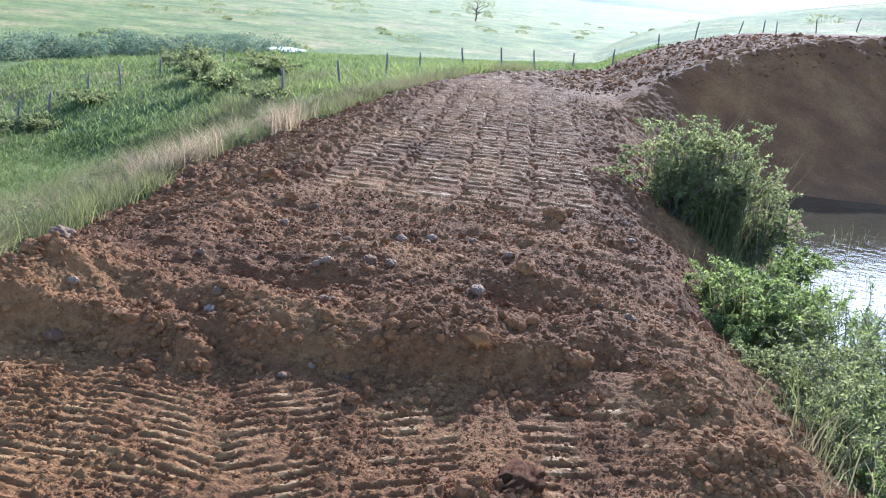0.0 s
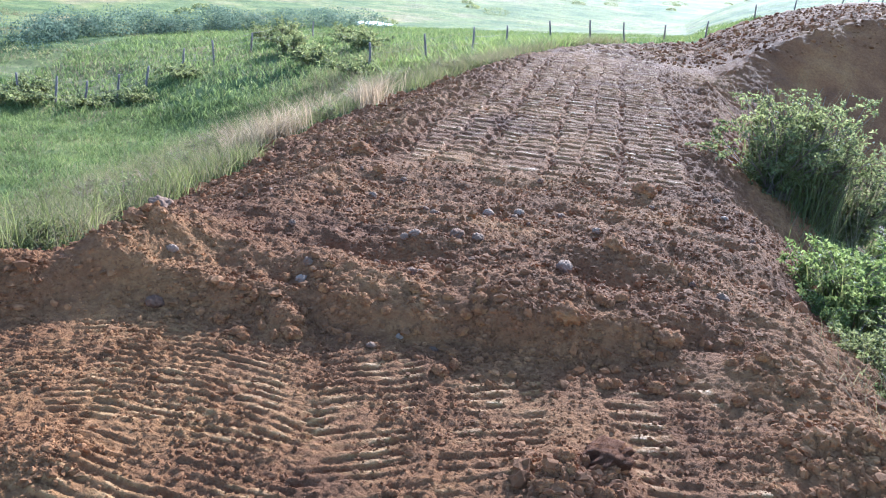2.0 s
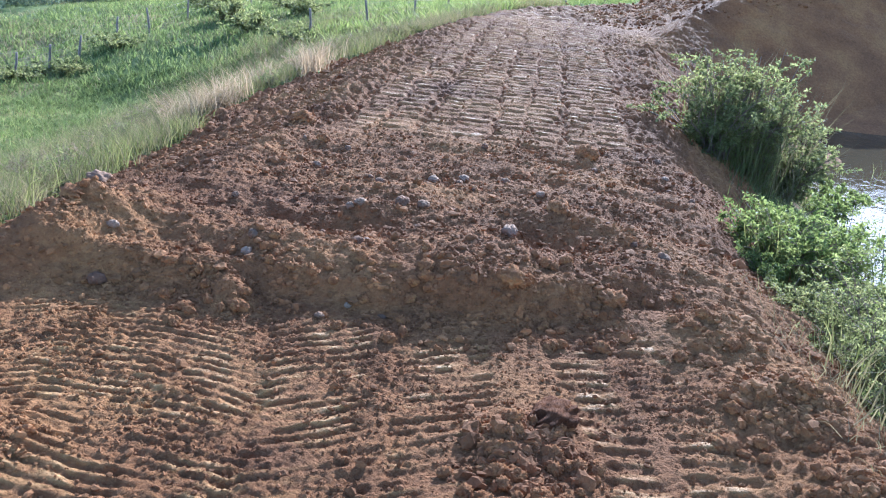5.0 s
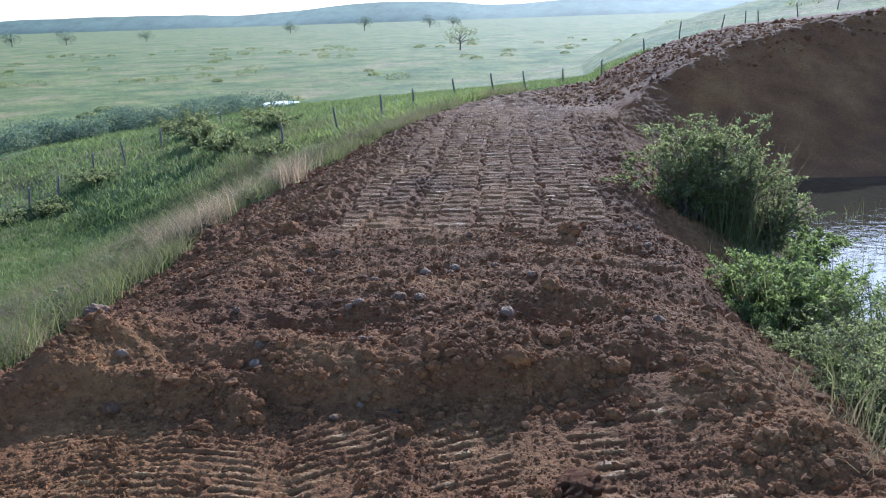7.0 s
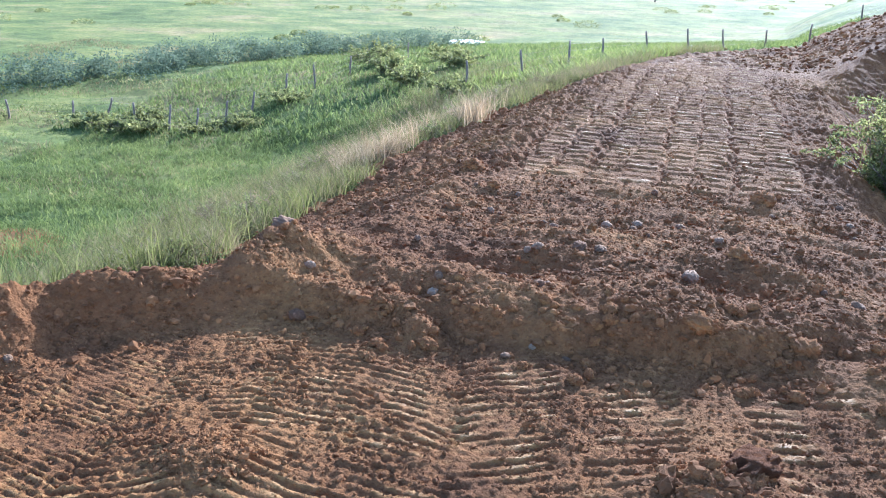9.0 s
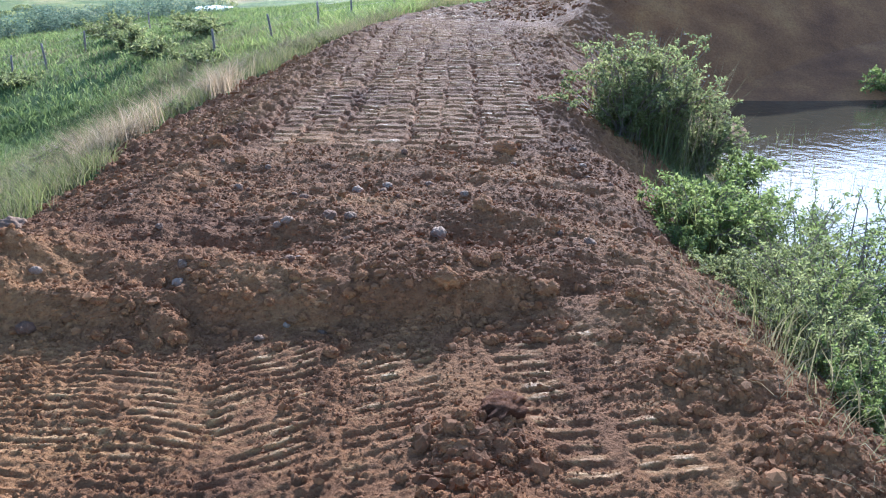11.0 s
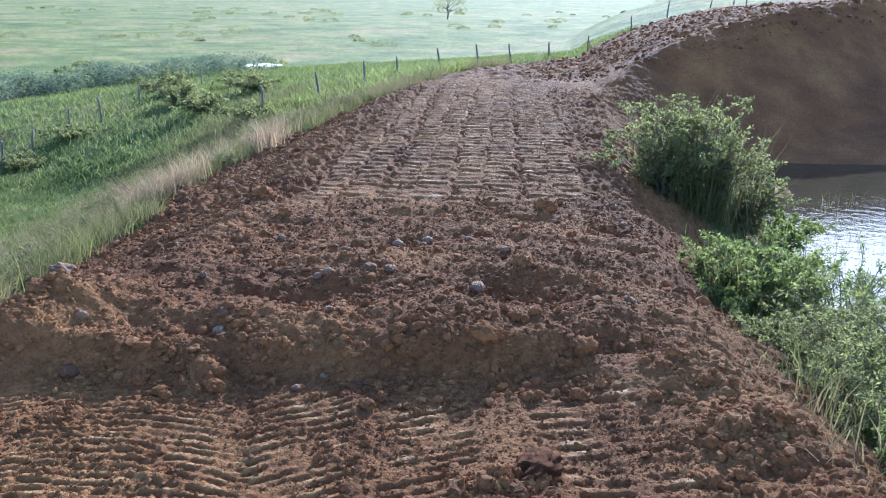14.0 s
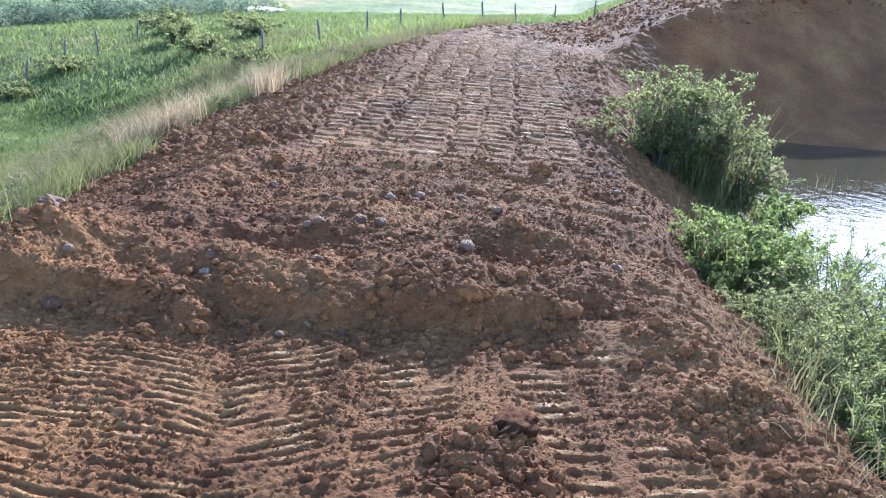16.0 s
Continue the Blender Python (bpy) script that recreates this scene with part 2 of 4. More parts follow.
# crawler lanes: start, end, half width, pitch of the bars, skew, bend
LANES = []
for cx in (-1.75, -1.15, -0.6, 0.0, 0.55, 1.1, 1.7, 2.25):
    cx += random.uniform(-0.1, 0.1)
    LANES.append(((cx * 0.95, random.uniform(10.5, 12.2)), (cx + random.uniform(0.9, 1.0), 30), random.uniform(0.17, 0.24), 0.33, random.uniform(-0.12, 0.12), 0.0))
    LANES.append(((cx + 0.95, 30), (cx * 1.1 + 5.0, 43), 0.24, 0.4, 0, 0.0))
LANES += [((-4.3, 1.6), (-4.05, 4.55), 0.26, 0.085, 0.15, 0.1),
          ((-3.35, 1.6), (-3.4, 5.5), 0.36, 0.07, 0.3, 0.35),
          ((-2.5, 1.6), (-2.87, 5.75), 0.4, 0.09, -0.4, -0.2),
          ((-1.75, 1.6), (-2.12, 5.8), 0.42, 0.095, 0.16, 0.12),
          ((-1.0, 1.6), (-1.42, 5.85), 0.38, 0.1, 0.3, 0.12),
          ((-0.35, 1.6), (-0.77, 5.85), 0.4, 0.115, -0.35, 0.1),
          ((0.45, 1.6), (0.1, 5.9), 0.36, 0.125, -0.25, 0.0),
          ((1.75, 2.2), (0.98, 6.1), 0.19, 0.15, 0.1, 0.0),
          ((2.4, 2.2), (1.45, 6.15), 0.21, 0.15, 0.12, 0.0)]


def machine_tracks(x, y, z):
    """Prints of crawler shoes: lanes of cross bars, the later over the earlier. Returns height, polish with its painted
    glint, and where the shoes went.
    """
    press, trodden = np.zeros_like(z), np.zeros_like(z)
    some = np.nonzero((np.abs(x) < 12) & (y > 1) & (y < 45))[0]
    if not len(some):
        return z, press, trodden
    xs, ys, zs, ps, ts = x[some], y[some], z[some].copy(), press[some].copy(), press[some].copy()
    wob = 0.06 * gnoise(xs * 1.3, ys * 1.3, 31) + 0.022 * gnoise(xs * 5, ys * 5, 33)
    sharp = np.clip(0.8 + 1.6 * gnoise(xs * 2.7, ys * 2.7, 37), 0.2, 1) * np.clip(0.9 + 1.2 * gnoise(xs * 9, ys * 9, 38), 0.25, 1)
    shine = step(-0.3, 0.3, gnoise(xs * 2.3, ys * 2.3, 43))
    for (ax, ay), (bx, by), half, pitch, skew, bend in LANES:
        dx, dy = bx - ax, by - ay
        length = math.hypot(dx, dy)
        dx, dy = dx / length, dy / length
        k = np.nonzero((ys > min(ay, by) - 0.6) & (ys < max(ay, by) + 0.6) & (xs > min(ax, bx) - 1.2) & (xs < max(ax, bx) + 1.2))[0]
        if not len(k):
            continue
        along = (xs[k] - ax) * dx + (ys[k] - ay) * dy
        across = (xs[k] - ax) * dy - (ys[k] - ay) * dx + bend * (2 * along / length - 1) ** 2 + (1.0 if length < 8 else 2.2) * wob[k]
        near = length < 8
        inside = step(half + 0.03, half - 0.03, np.abs(across)) * step(-0.2, 0.15, along) * step(length + 0.2, length - 0.2, along)
        phase = (along + skew * across + 0.12 * wob[k]) / pitch
        phase = phase + 0.18 * gnoise(phase * 0.9, 0 * phase + ax, 35)
        saw = phase % 1.0
        edge = 0.7 if near else 0.5
        bar = step(0.0, 0.12, saw) * step(edge, edge - 0.14, saw)
        streak = gnoise(across * 5 + ax, phase * 3.1, 36)
        worn = inside * (sharp[k] if near else 0.55 + 0.45 * sharp[k])
        deep = 0.027 if near else 0.032
        # the flat between two bars leans a little, so that it catches the low sun
        zs[k] = zs[k] + worn * ((bar - 0.65) * deep * min(1, pitch / 0.09) + bar * (0.4 * edge - saw) * (0.022 if near else 0.075) + 0.008 * streak) - inside * (0.012 if near else 0.0)
        ts[k] = np.maximum(ts[k], inside)
        # polished bar tops, in patches; this mask also brings the painted glint colour
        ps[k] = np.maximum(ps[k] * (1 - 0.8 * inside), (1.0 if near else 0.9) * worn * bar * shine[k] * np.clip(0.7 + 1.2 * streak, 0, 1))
    z = z.copy()
    z[some], press[some], trodden[some] = zs, ps, ts
    return z, press, trodden


def berm(x, y):
    """Height of the loose earth pushed up ahead: its face, its lumpy back, and the heaps by the left lip."""
    face = 6.02 + 0.5 * step(0.5, 1.9, x) + 0.09 * gnoise(x * 0.8, 0 * x + 3.0, 7) + 0.08 * gnoise(x * 3, y * 0 + 1.0, 8)
    up = step(0.05, 0.34, y - face)
    back = 1 - 0.8 * step(6.5, 11.0, y)
    wide = step(-3.7, -3.0, x + 0.15 * (y - 7)) * step(3.3, 2.2, x)
    h = 0.235 * up * back * wide * (1 - 0.4 * step(0.9, 2.4, x)) * (1 + 0.25 * gnoise(x * 0.9, y * 0.3, 12))
    rim = np.abs(side([(-4.85, -4), (-4.75, 3.2), (-4.85, 4.5), (-4.55, 5.2), (-4.02, 5.72), (-3.5, 6.15), (-3.2, 6.8)], x, y))
    h = h + (0.38 + 0.12 * gnoise(x * 1.7, y * 1.7, 14)) * np.exp(-((rim / 0.33) ** 2)) * (0.55 + 0.45 * step(4.2, 4.9, y))
    for cx, cy, r, a in ((-2.9, 7.2, 0.5, 0.12), (0.2, 6.7, 0.55, 0.1), (1.4, 6.5, 0.35, 0.1), (-0.7, 8.2, 0.7, 0.1), (1.5, 9.0, 0.8, 0.1), (0.68, 4.5, 0.27, 0.14), (0.68, 3.7, 0.34, 0.14), (-2.35, 3.9, 0.33, 0.12), (-1.62, 6.1, 0.16, 0.16), (2.55, 5.2, 0.4, 0.13), (2.75, 4.2, 0.4, 0.13), (2.2, 6.3, 0.5, 0.15)):
        h = h + a * np.exp(-((x - cx) ** 2 + (y - cy) ** 2) / r**2)
    for cx, cy, rx, ry, a in ((-1.4, 7.6, 0.8, 0.25, 0.16), (-2.6, 6.55, 0.9, 0.2, 0.08), (0.9, 7.7, 0.6, 0.3, 0.1)):
        h = h - a * np.exp(-((x - cx) / rx) ** 2 - ((y - cy) / ry) ** 2)
    loose = np.clip(step(-0.05, 0.15, y - face) * step(12.2, 11.0, y + 0.6 * gnoise(x, y, 9)) + step(-0.1, 0.25, x - 2.72 + 0.24 * (y - 2.2)) * step(14, 8, y) + step(0.75, 0.35, rim) * step(9, 7, y) + step(-1.8, -2.3, x - 0.1 * (y - 12)) * step(11, 12, y) * step(45, 30, y), 0, 1)
    return h, loose


def earth(x, y):
    """Full height of the land, and the masks for polish and growth."""
    z, dl, dr = lay(x, y)
    onsoil = step(4.6, 3.0, dl) * step(3.2, 1.2, dr) * step(80, 50, y)
    h, loose = berm(x, y)
    keep = step(1.2, 0.0, dl) * step(1.0, 0.0, dr)
    z = z + h * np.maximum(keep, 0.25 * step(1.5, 0, dl) * step(1.5, 0, dr))
    z, press, trodden = machine_tracks(x, y, z)
    slope_loose = np.maximum(loose, np.maximum(step(0.0, 0.5, dl), np.maximum(step(-0.6, -0.1, dr), step(28, 33, y) * step(3, 6, x))))
    ridged = np.abs(gnoise(x * 2.6, y * 2.6, 50))
    lumps = 0.085 * fbm(x * 0.9, y * 1.4, 4, 51) + 0.03 * (0.35 - ridged) + 0.02 * fbm(x * 6, y * 6, 3, 53, 0.6)
    firm = 1 - 0.85 * step(11.0, 12.5, y)
    crumbs = 0.02 * np.maximum(gnoise(x * 8, y * 8, 57) - 0.2, 0) + 0.018 * np.maximum(gnoise(x * 17, y * 17, 58) - 0.1, 0) + 0.016 * np.maximum(gnoise(x * 33, y * 33, 59), -0.15)
    z = z + onsoil * (slope_loose * (lumps + 1.25 * crumbs) + (1 - slope_loose) * (0.02 * fbm(x * 2, y * 2, 4, 61) + firm * (1 - 0.75 * press) * crumbs * np.clip(0.9 + 1.5 * gnoise(x * 1.2, y * 1.2, 60), 0.3, 1.7) + firm * (1 - press) * 0.008 * gnoise(x * 24, y * 24, 66)))
    z = z + (1 - onsoil) * step(0.3, 3, dl) * (0.12 * fbm(x / 3, y / 3, 3, 71))
    # rough ridges squeezed up between the lanes, and the churned far end of the crest
    z = z + onsoil * (1 - trodden) * step(11.2, 12.5, y) * step(30, 26, y) * (0.075 * gnoise(x * 8, y * 6, 64) - 0.05)
    z = z + onsoil * step(28, 33, y) * (0.13 * fbm(x * 0.9, y * 0.9, 3, 63, 0.6) + 0.1 * np.abs(gnoise(x * 2.1, y * 2.1, 65)))
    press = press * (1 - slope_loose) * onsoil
    grassy = np.maximum(step(-0.1, 0.5, dl - earth_margin(y) + 0.65 * gnoise(x * 0.5, y * 0.5, 95)) , step(1.2, 2.4, dr) * step(20, 13, y))
    bare = step(0.28, 0.5, gnoise(x / 5 + 3, y / 5, 75)) * step(3, 6, dl) * step(30, 20, y) * 0.6
    return z, press, np.clip(grassy - bare, 0, 1)


def height(x, y):
    return float(earth(np.array([x], float), np.array([y], float))[0][0])


def heights(x, y):
    return earth(np.asarray(x, float), np.asarray(y, float))[0]


def graded(stops):
    """Grid lines from (place, spacing) stops, the spacing gliding from one to the next."""
    out = [stops[0][0]]
    for (a, sa), (b, sb) in zip(stops, stops[1:]):
        while out[-1] < b:
            t = (out[-1] - a) / (b - a)
            out.append(out[-1] + sa * (sb / sa) ** t)
    return np.array(out)


def mesh_from(name, verts, faces, smooth=True):
    me = bpy.data.meshes.new(name)
    verts, faces = np.asarray(verts, np.float32), np.asarray(faces, np.int32)
    n, k = faces.shape
    me.vertices.add(len(verts))
    me.vertices.foreach_set("co", verts.ravel())
    me.loops.add(n * k)
    me.loops.foreach_set("vertex_index", faces.ravel())
    me.polygons.add(n)
    me.polygons.foreach_set("loop_start", np.arange(0, n * k, k, dtype=np.int32))
    me.polygons.foreach_set("use_smooth", np.full(n, smooth))
    me.update(calc_edges=True)
    return me


def make_land():
    gx = graded([(-3000, 400), (-200, 12), (-40, 1.2), (-9, 0.25), (-5.2, 0.03), (-4.4, 0.0155), (2.4, 0.0155), (3.4, 0.03), (6, 0.07), (12, 0.13), (30, 0.5), (200, 12), (3000, 400)])
    gy = graded([(-300, 60), (-10, 3), (1.5, 0.12), (3.2, 0.014), (6.6, 0.014), (9, 0.022), (12, 0.028), (20, 0.036), (30, 0.06), (45, 0.16), (70, 0.8), (300, 12), (4000, 400)])
    xx, yy = np.meshgrid(gx, gy)
    x, y = xx.ravel(), yy.ravel()
    z, press, grassy = earth(x, y)
    w, h = len(gx), len(gy)
    i = (np.arange(h - 1)[:, None] * w + np.arange(w - 1)[None]).ravel()
    me = mesh_from("ground", np.stack([x, y, z], 1), np.stack([i, i + 1, i + 1 + w, i + w], 1))
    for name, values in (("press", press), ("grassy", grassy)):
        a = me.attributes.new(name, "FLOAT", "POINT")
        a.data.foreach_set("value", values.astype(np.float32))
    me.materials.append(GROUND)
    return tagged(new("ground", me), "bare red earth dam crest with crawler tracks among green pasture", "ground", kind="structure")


make_land()


def sheet(name, x0, x1, y0, y1, z, mat, label, category):
    me = mesh_from(name, [(x0, y0, z), (x1, y0, z), (x1, y1, z), (x0, y1, z)], [(0, 1, 2, 3)])
    me.materials.append(mat)
    return tagged(new(name, me), label, category, kind="structure")


sheet("water", 3.0, 60, -30, 45, POND, WATER, "still brown pond water reflecting the bright sky", "water")


# ---- helpers for things ----
def thing(name, label, category, at=(0, 0, 0), group="", kind=""):
    ob = new(name)
    ob.location = at
    return tagged(ob, label, category, group, kind)


def attach(name, me, mat, parent, label=""):
    me.materials.append(mat)
    ob = new(name, me)
    ob.parent = parent
    return tagged(ob, label)


def tubes(paths, radius, tip=0.3, sides=4):
    """One mesh of tapered tubes along lists of points."""
    verts, faces = [], []
    for pts, r in zip(paths, radius):
        pts = np.asarray(pts, float)
        base, n = len(verts), len(pts)
        for k in range(n):
            d = pts[min(k + 1, n - 1)] - pts[max(k - 1, 0)]
            d /= np.linalg.norm(d) + 1e-9
            a = np.cross(d, (0.31, 0.95, 0.05))
            a /= np.linalg.norm(a) + 1e-9
            b = np.cross(d, a)
            rr = r * (1 - (1 - tip) * k / max(n - 1, 1))
            for s in range(sides):
                w = 2 * np.pi * s / sides
                verts.append(pts[k] + rr * (np.cos(w) * a + np.sin(w) * b))
        for k in range(n - 1):
            for s in range(sides):
                p, q = base + k * sides + s, base + k * sides + (s + 1) % sides
                faces.append((p, q, q + sides, p + sides))
    return mesh_from("tube", verts, faces)


def leaf_mesh(places, ways, length, width, rng):
    """Folded pointed leaves at places, pointing along ways."""
    n = len(places)
    ways = ways / (np.linalg.norm(ways, axis=1, keepdims=True) + 1e-9)
    across = np.cross(ways, rng.normal(size=(n, 3)))
    across /= np.linalg.norm(across, axis=1, keepdims=True) + 1e-9
    up = np.cross(ways, across)
    l = (length * rng.uniform(0.55, 1.25, n))[:, None]
    w = (width * rng.uniform(0.6, 1.2, n))[:, None]
    a = places
    b = places + ways * l * 0.45 + across * w * 0.5 + up * w * 0.18
    c = places + ways * l - np.array([0, 0, 1]) * l * 0.15
    d = places + ways * l * 0.45 - across * w * 0.5 + up * w * 0.18
    verts = np.stack([a, b, c, d], 1).reshape(-1, 3)
    i = np.arange(n)[:, None] * 4
    faces = np.concatenate([i + [0, 1, 2], i + [0, 2, 3]])
    return mesh_from("leaves", verts, faces)


def blade_mesh(x, y, z, tall, wide, lean, rng):
    """Bent grass blades: two quads and a tip each."""
    n = len(x)
    ang = rng.uniform(0, 2 * np.pi, n)
    face = rng.uniform(0, 2 * np.pi, n)
    off = tall * lean * rng.uniform(0.2, 1.4, n)
    lx, ly = np.cos(ang) * off, np.sin(ang) * off
    wx, wy = np.cos(face) * wide / 2, np.sin(face) * wide / 2
    p = np.stack([x, y, z - 0.03], 1)

    def at(k, bend, w):
        c = p + np.stack([lx * bend, ly * bend, tall * k], 1)
        s = np.stack([wx * w, wy * w, 0 * wx], 1)
        return c - s, c + s

    a, b = at(0, 0, 1.0)
    c, d = at(0.55, 0.3, 0.8)
    e, _ = at(0.97, 1.0, 0.0)
    verts = np.stack([a, b, c, d, e], 1).reshape(-1, 3)
    i = np.arange(n)[:, None] * 5
    tri = np.concatenate([i + [0, 1, 3], i + [0, 3, 2], i + [2, 3, 4]])
    return mesh_from("blades", verts, tri)


def scatter(n, rng, x0, x1, y0, y1, keep):
    x, y = rng.uniform(x0, x1, n), rng.uniform(y0, y1, n)
    k = rng.uniform(0, 1, n) < keep(x, y)
    x, y = x[k], y[k]
    return x, y, heights(x, y)


def growth(name, x, y, z, tall, wide, lean, mat, rng, label, category="grass"):
    me = blade_mesh(x, y, z, tall * rng.uniform(0.5, 1.25, len(x)), wide * rng.uniform(0.6, 1.3, len(x)), lean, rng)
    me.materials.append(mat)
    return tagged(new(name, me), label, category, kind="stuff")


rng = np.random.default_rng(7)


# ---- loose clods and stones on the pushed earth ----
def ico(sub):
    bm = bmesh.new()
    bmesh.ops.create_icosphere(bm, subdivisions=sub, radius=1)
    v = np.array([w.co[:] for w in bm.verts])
    f = np.array([[w.index for w in q.verts] for q in bm.faces])
    bm.free()
    return v, f


def clods(name, x, y, size, sink, label, sub=1):
    v, f = ico(sub)
    n = len(x)
    jit = 1 + (0.2 if sub == 1 else 0.24) * rng.normal(size=(n, len(v), 1))
    axes = rng.uniform(0.45, 1.35, (n, 1, 3))
    turn = rng.uniform(0, 2 * np.pi, n)
    c, s = np.cos(turn)[:, None], np.sin(turn)[:, None]
    p = v[None] * jit * axes * size[:, None, None]
    px, py = p[..., 0] * c - p[..., 1] * s, p[..., 0] * s + p[..., 1] * c
    z = heights(x, y) + size * sink
    verts = np.stack([px + x[:, None], py + y[:, None], p[..., 2] * 0.8 + z[:, None]], -1).reshape(-1, 3)
    faces = (f[None] + (np.arange(n) * len(v))[:, None, None]).reshape(-1, 3)
    me = mesh_from(name, verts, faces, smooth=False)
    me.materials.append(CLOD)
    return tagged(new(name, me), label, "earth clods", kind="stuff")


def loose_part(x, y):
    dl, dr = -side(LEFT, x, y), side(RIGHT, x, y)
    return np.clip(berm(x, y)[1] + step(0, 0.4, dl), 0, 1) * step(3.6, 2.4, dl) * step(1.6, 0.8, dr)


k = rng.uniform(0, 1, 50000)
cx, cy = rng.uniform(-5.6, 3.9, 50000), 3.0 + 10.5 * rng.uniform(0, 1, 50000) ** 1.1
sel = k < loose_part(cx, cy) * (0.35 + 0.65 * step(-0.2, 0.4, gnoise(cx * 0.9, cy * 0.9, 91)))
cx, cy = cx[sel], cy[sel]
clods("loose_clods", cx, cy, 0.007 + 0.013 * rng.exponential(0.6, len(cx)), 0.2, "loose crumbling red earth clods on the pushed-up soil")
cx, cy = rng.uniform(-4.4, 2.0, 22000), rng.uniform(2.8, 6.0, 22000)
sel = rng.uniform(0, 1, 22000) < 0.3 + 0.7 * step(0, 0.5, gnoise(cx * 1.3, cy * 1.3, 93))
clods("soil_crumbs", cx[sel], cy[sel], 0.004 + 0.0065 * rng.exponential(0.7, sel.sum()), 0.3, "small crumbs of red earth over the crawler tracks")
cx, cy = rng.uniform(-3.5, 4.2, 4000), 11.5 + 24 * rng.uniform(0, 1, 4000) ** 1.3
clods("crest_crumbs", cx, cy, 0.007 + 0.008 * rng.exponential(0.7, 4000), 0.3, "scattered earth crumbs on the compacted dam crest")
cx, cy = rng.uniform(3, 22, 9000), rng.uniform(29, 58, 9000)
sel = (side(LEFT, cx, cy) > -0.5) & (side(RIGHT, cx, cy) < 1.0)
clods("churned_clods", cx[sel], cy[sel], 0.025 + 0.04 * rng.exponential(0.6, sel.sum()), 0.2, "coarse clods on the churned bend of the crest")


cx, cy = rng.uniform(-6.5, -2.0, 12000), rng.uniform(7.5, 24, 12000)
d = -side(LEFT, cx, cy)
sel = rng.uniform(0, 1, 12000) < step(0.0, 0.4, d) * step(0.5, -0.1, d - earth_margin(cy))
clods("bank_clods", cx[sel], cy[sel], 0.009 + 0.018 * rng.exponential(0.6, sel.sum()), 0.2, "earth clods rolled down the outer bank")


def heap_of_clods(x, y, r, n, big):
    a, q = rng.uniform(0, 2 * np.pi, n), r * np.sqrt(rng.uniform(0, 1, n)) * rng.uniform(0.4, 1, n)
    return x + q * np.cos(a), y + q * np.sin(a), 0.006 + 0.5 * big * rng.exponential(0.4, n)


parts = [heap_of_clods(*row) for row in ((0.68, 4.35, 0.5, 480, 0.07), (0.66, 3.4, 0.5, 520, 0.075), (-2.35, 3.9, 0.4, 600, 0.026), (2.4, 5.2, 0.65, 620, 0.045), (2.65, 4.0, 0.6, 600, 0.045), (-1.6, 5.75, 0.2, 90, 0.03), (1.3, 6.15, 0.5, 200, 0.045), (0.2, 6.2, 0.8, 300, 0.045), (-1.8, 6.2, 0.9, 500, 0.03), (-2.7, 6.2, 0.6, 300, 0.025), (0.4, 6.1, 0.8, 500, 0.035), (1.6, 7.5, 1.0, 300, 0.05), (-0.6, 7.7, 1.2, 300, 0.05), (-3.0, 5.0, 0.5, 120, 0.02), (-2.5, 6.15, 0.4, 160, 0.035), (-1.9, 6.1, 0.35, 160, 0.035), (-1.2, 6.15, 0.4, 200, 0.035), (-0.5, 6.15, 0.4, 220, 0.035), (0.1, 6.15, 0.4, 240, 0.035), (0.7, 6.25, 0.4, 220, 0.035), (1.3, 6.4, 0.4, 200, 0.035), (-3.6, 5.7, 0.35, 150, 0.04), (-4.2, 5.2, 0.35, 150, 0.04), (-3.2, 6.5, 0.3, 120, 0.04))]
cx, cy, cs_ = (np.concatenate(q) for q in zip(*parts))
clods("heaped_clods", cx, cy, np.minimum(cs_, 0.055), 0.05, "heaps of broken earth clods beside the crawler tracks", 2)


def rock_mesh(seed, sub=4):
    r = np.random.default_rng(seed)
    v, f = ico(sub)
    for _ in range(6):
        d = r.normal(size=3)
        d /= np.linalg.norm(d)
        cut = r.uniform(0.68, 0.92)
        over = np.maximum(v @ d - cut, 0)
        v = v - over[:, None] * d * 0.65
    rough = 0.26 if seed >= 40 else 0.2
    v = v * (1 + rough * fbm(v[:, 0] * 2.5 + seed, v[:, 1] * 2.5 + v[:, 2] * 2, 4, seed, 0.65))[:, None]
    if seed >= 40:
        v = v * (1 + 0.2 * fbm(v[:, 0] * 7 + v[:, 2] * 4, v[:, 1] * 7 - v[:, 2] * 5, 3, seed + 9, 0.7))[:, None]
    return mesh_from("rock", v * r.uniform(0.8, 1.15, 3), f)


ROCKS = [rock_mesh(s) for s in range(8)]
EARTHY = [rock_mesh(40 + s) for s in range(4)]
DAMP_LUMP = rock_mesh(9)
DAMP_LUMP.materials.append(make_damp())
for me in ROCKS:
    me.materials.append(ROCK)
for me in EARTHY:
    me.materials.append(CLOD)


def rock(x, y, size, flat=0.8, k=0, earthy=False, label="", sink=0.2):
    ob = new("earth_clod" if earthy else "stone", (EARTHY if earthy else ROCKS)[k % (4 if earthy else 8)])
    ob.matrix_basis = pose(x, y, height(x, y) + size * flat * sink, rng.uniform(-15, 15), rng.uniform(-15, 15), rng.uniform(0, 360)) @ Matrix.Diagonal((size, size * rng.uniform(0.75, 1.0), size * flat, 1))
    return tagged(ob, label or ("lump of compacted red earth on the ground" if earthy else "rounded brownish-grey stone half sunk in red earth"), "clod" if earthy else "stone", "lumps on the earth" if earthy else "stones on the earth")


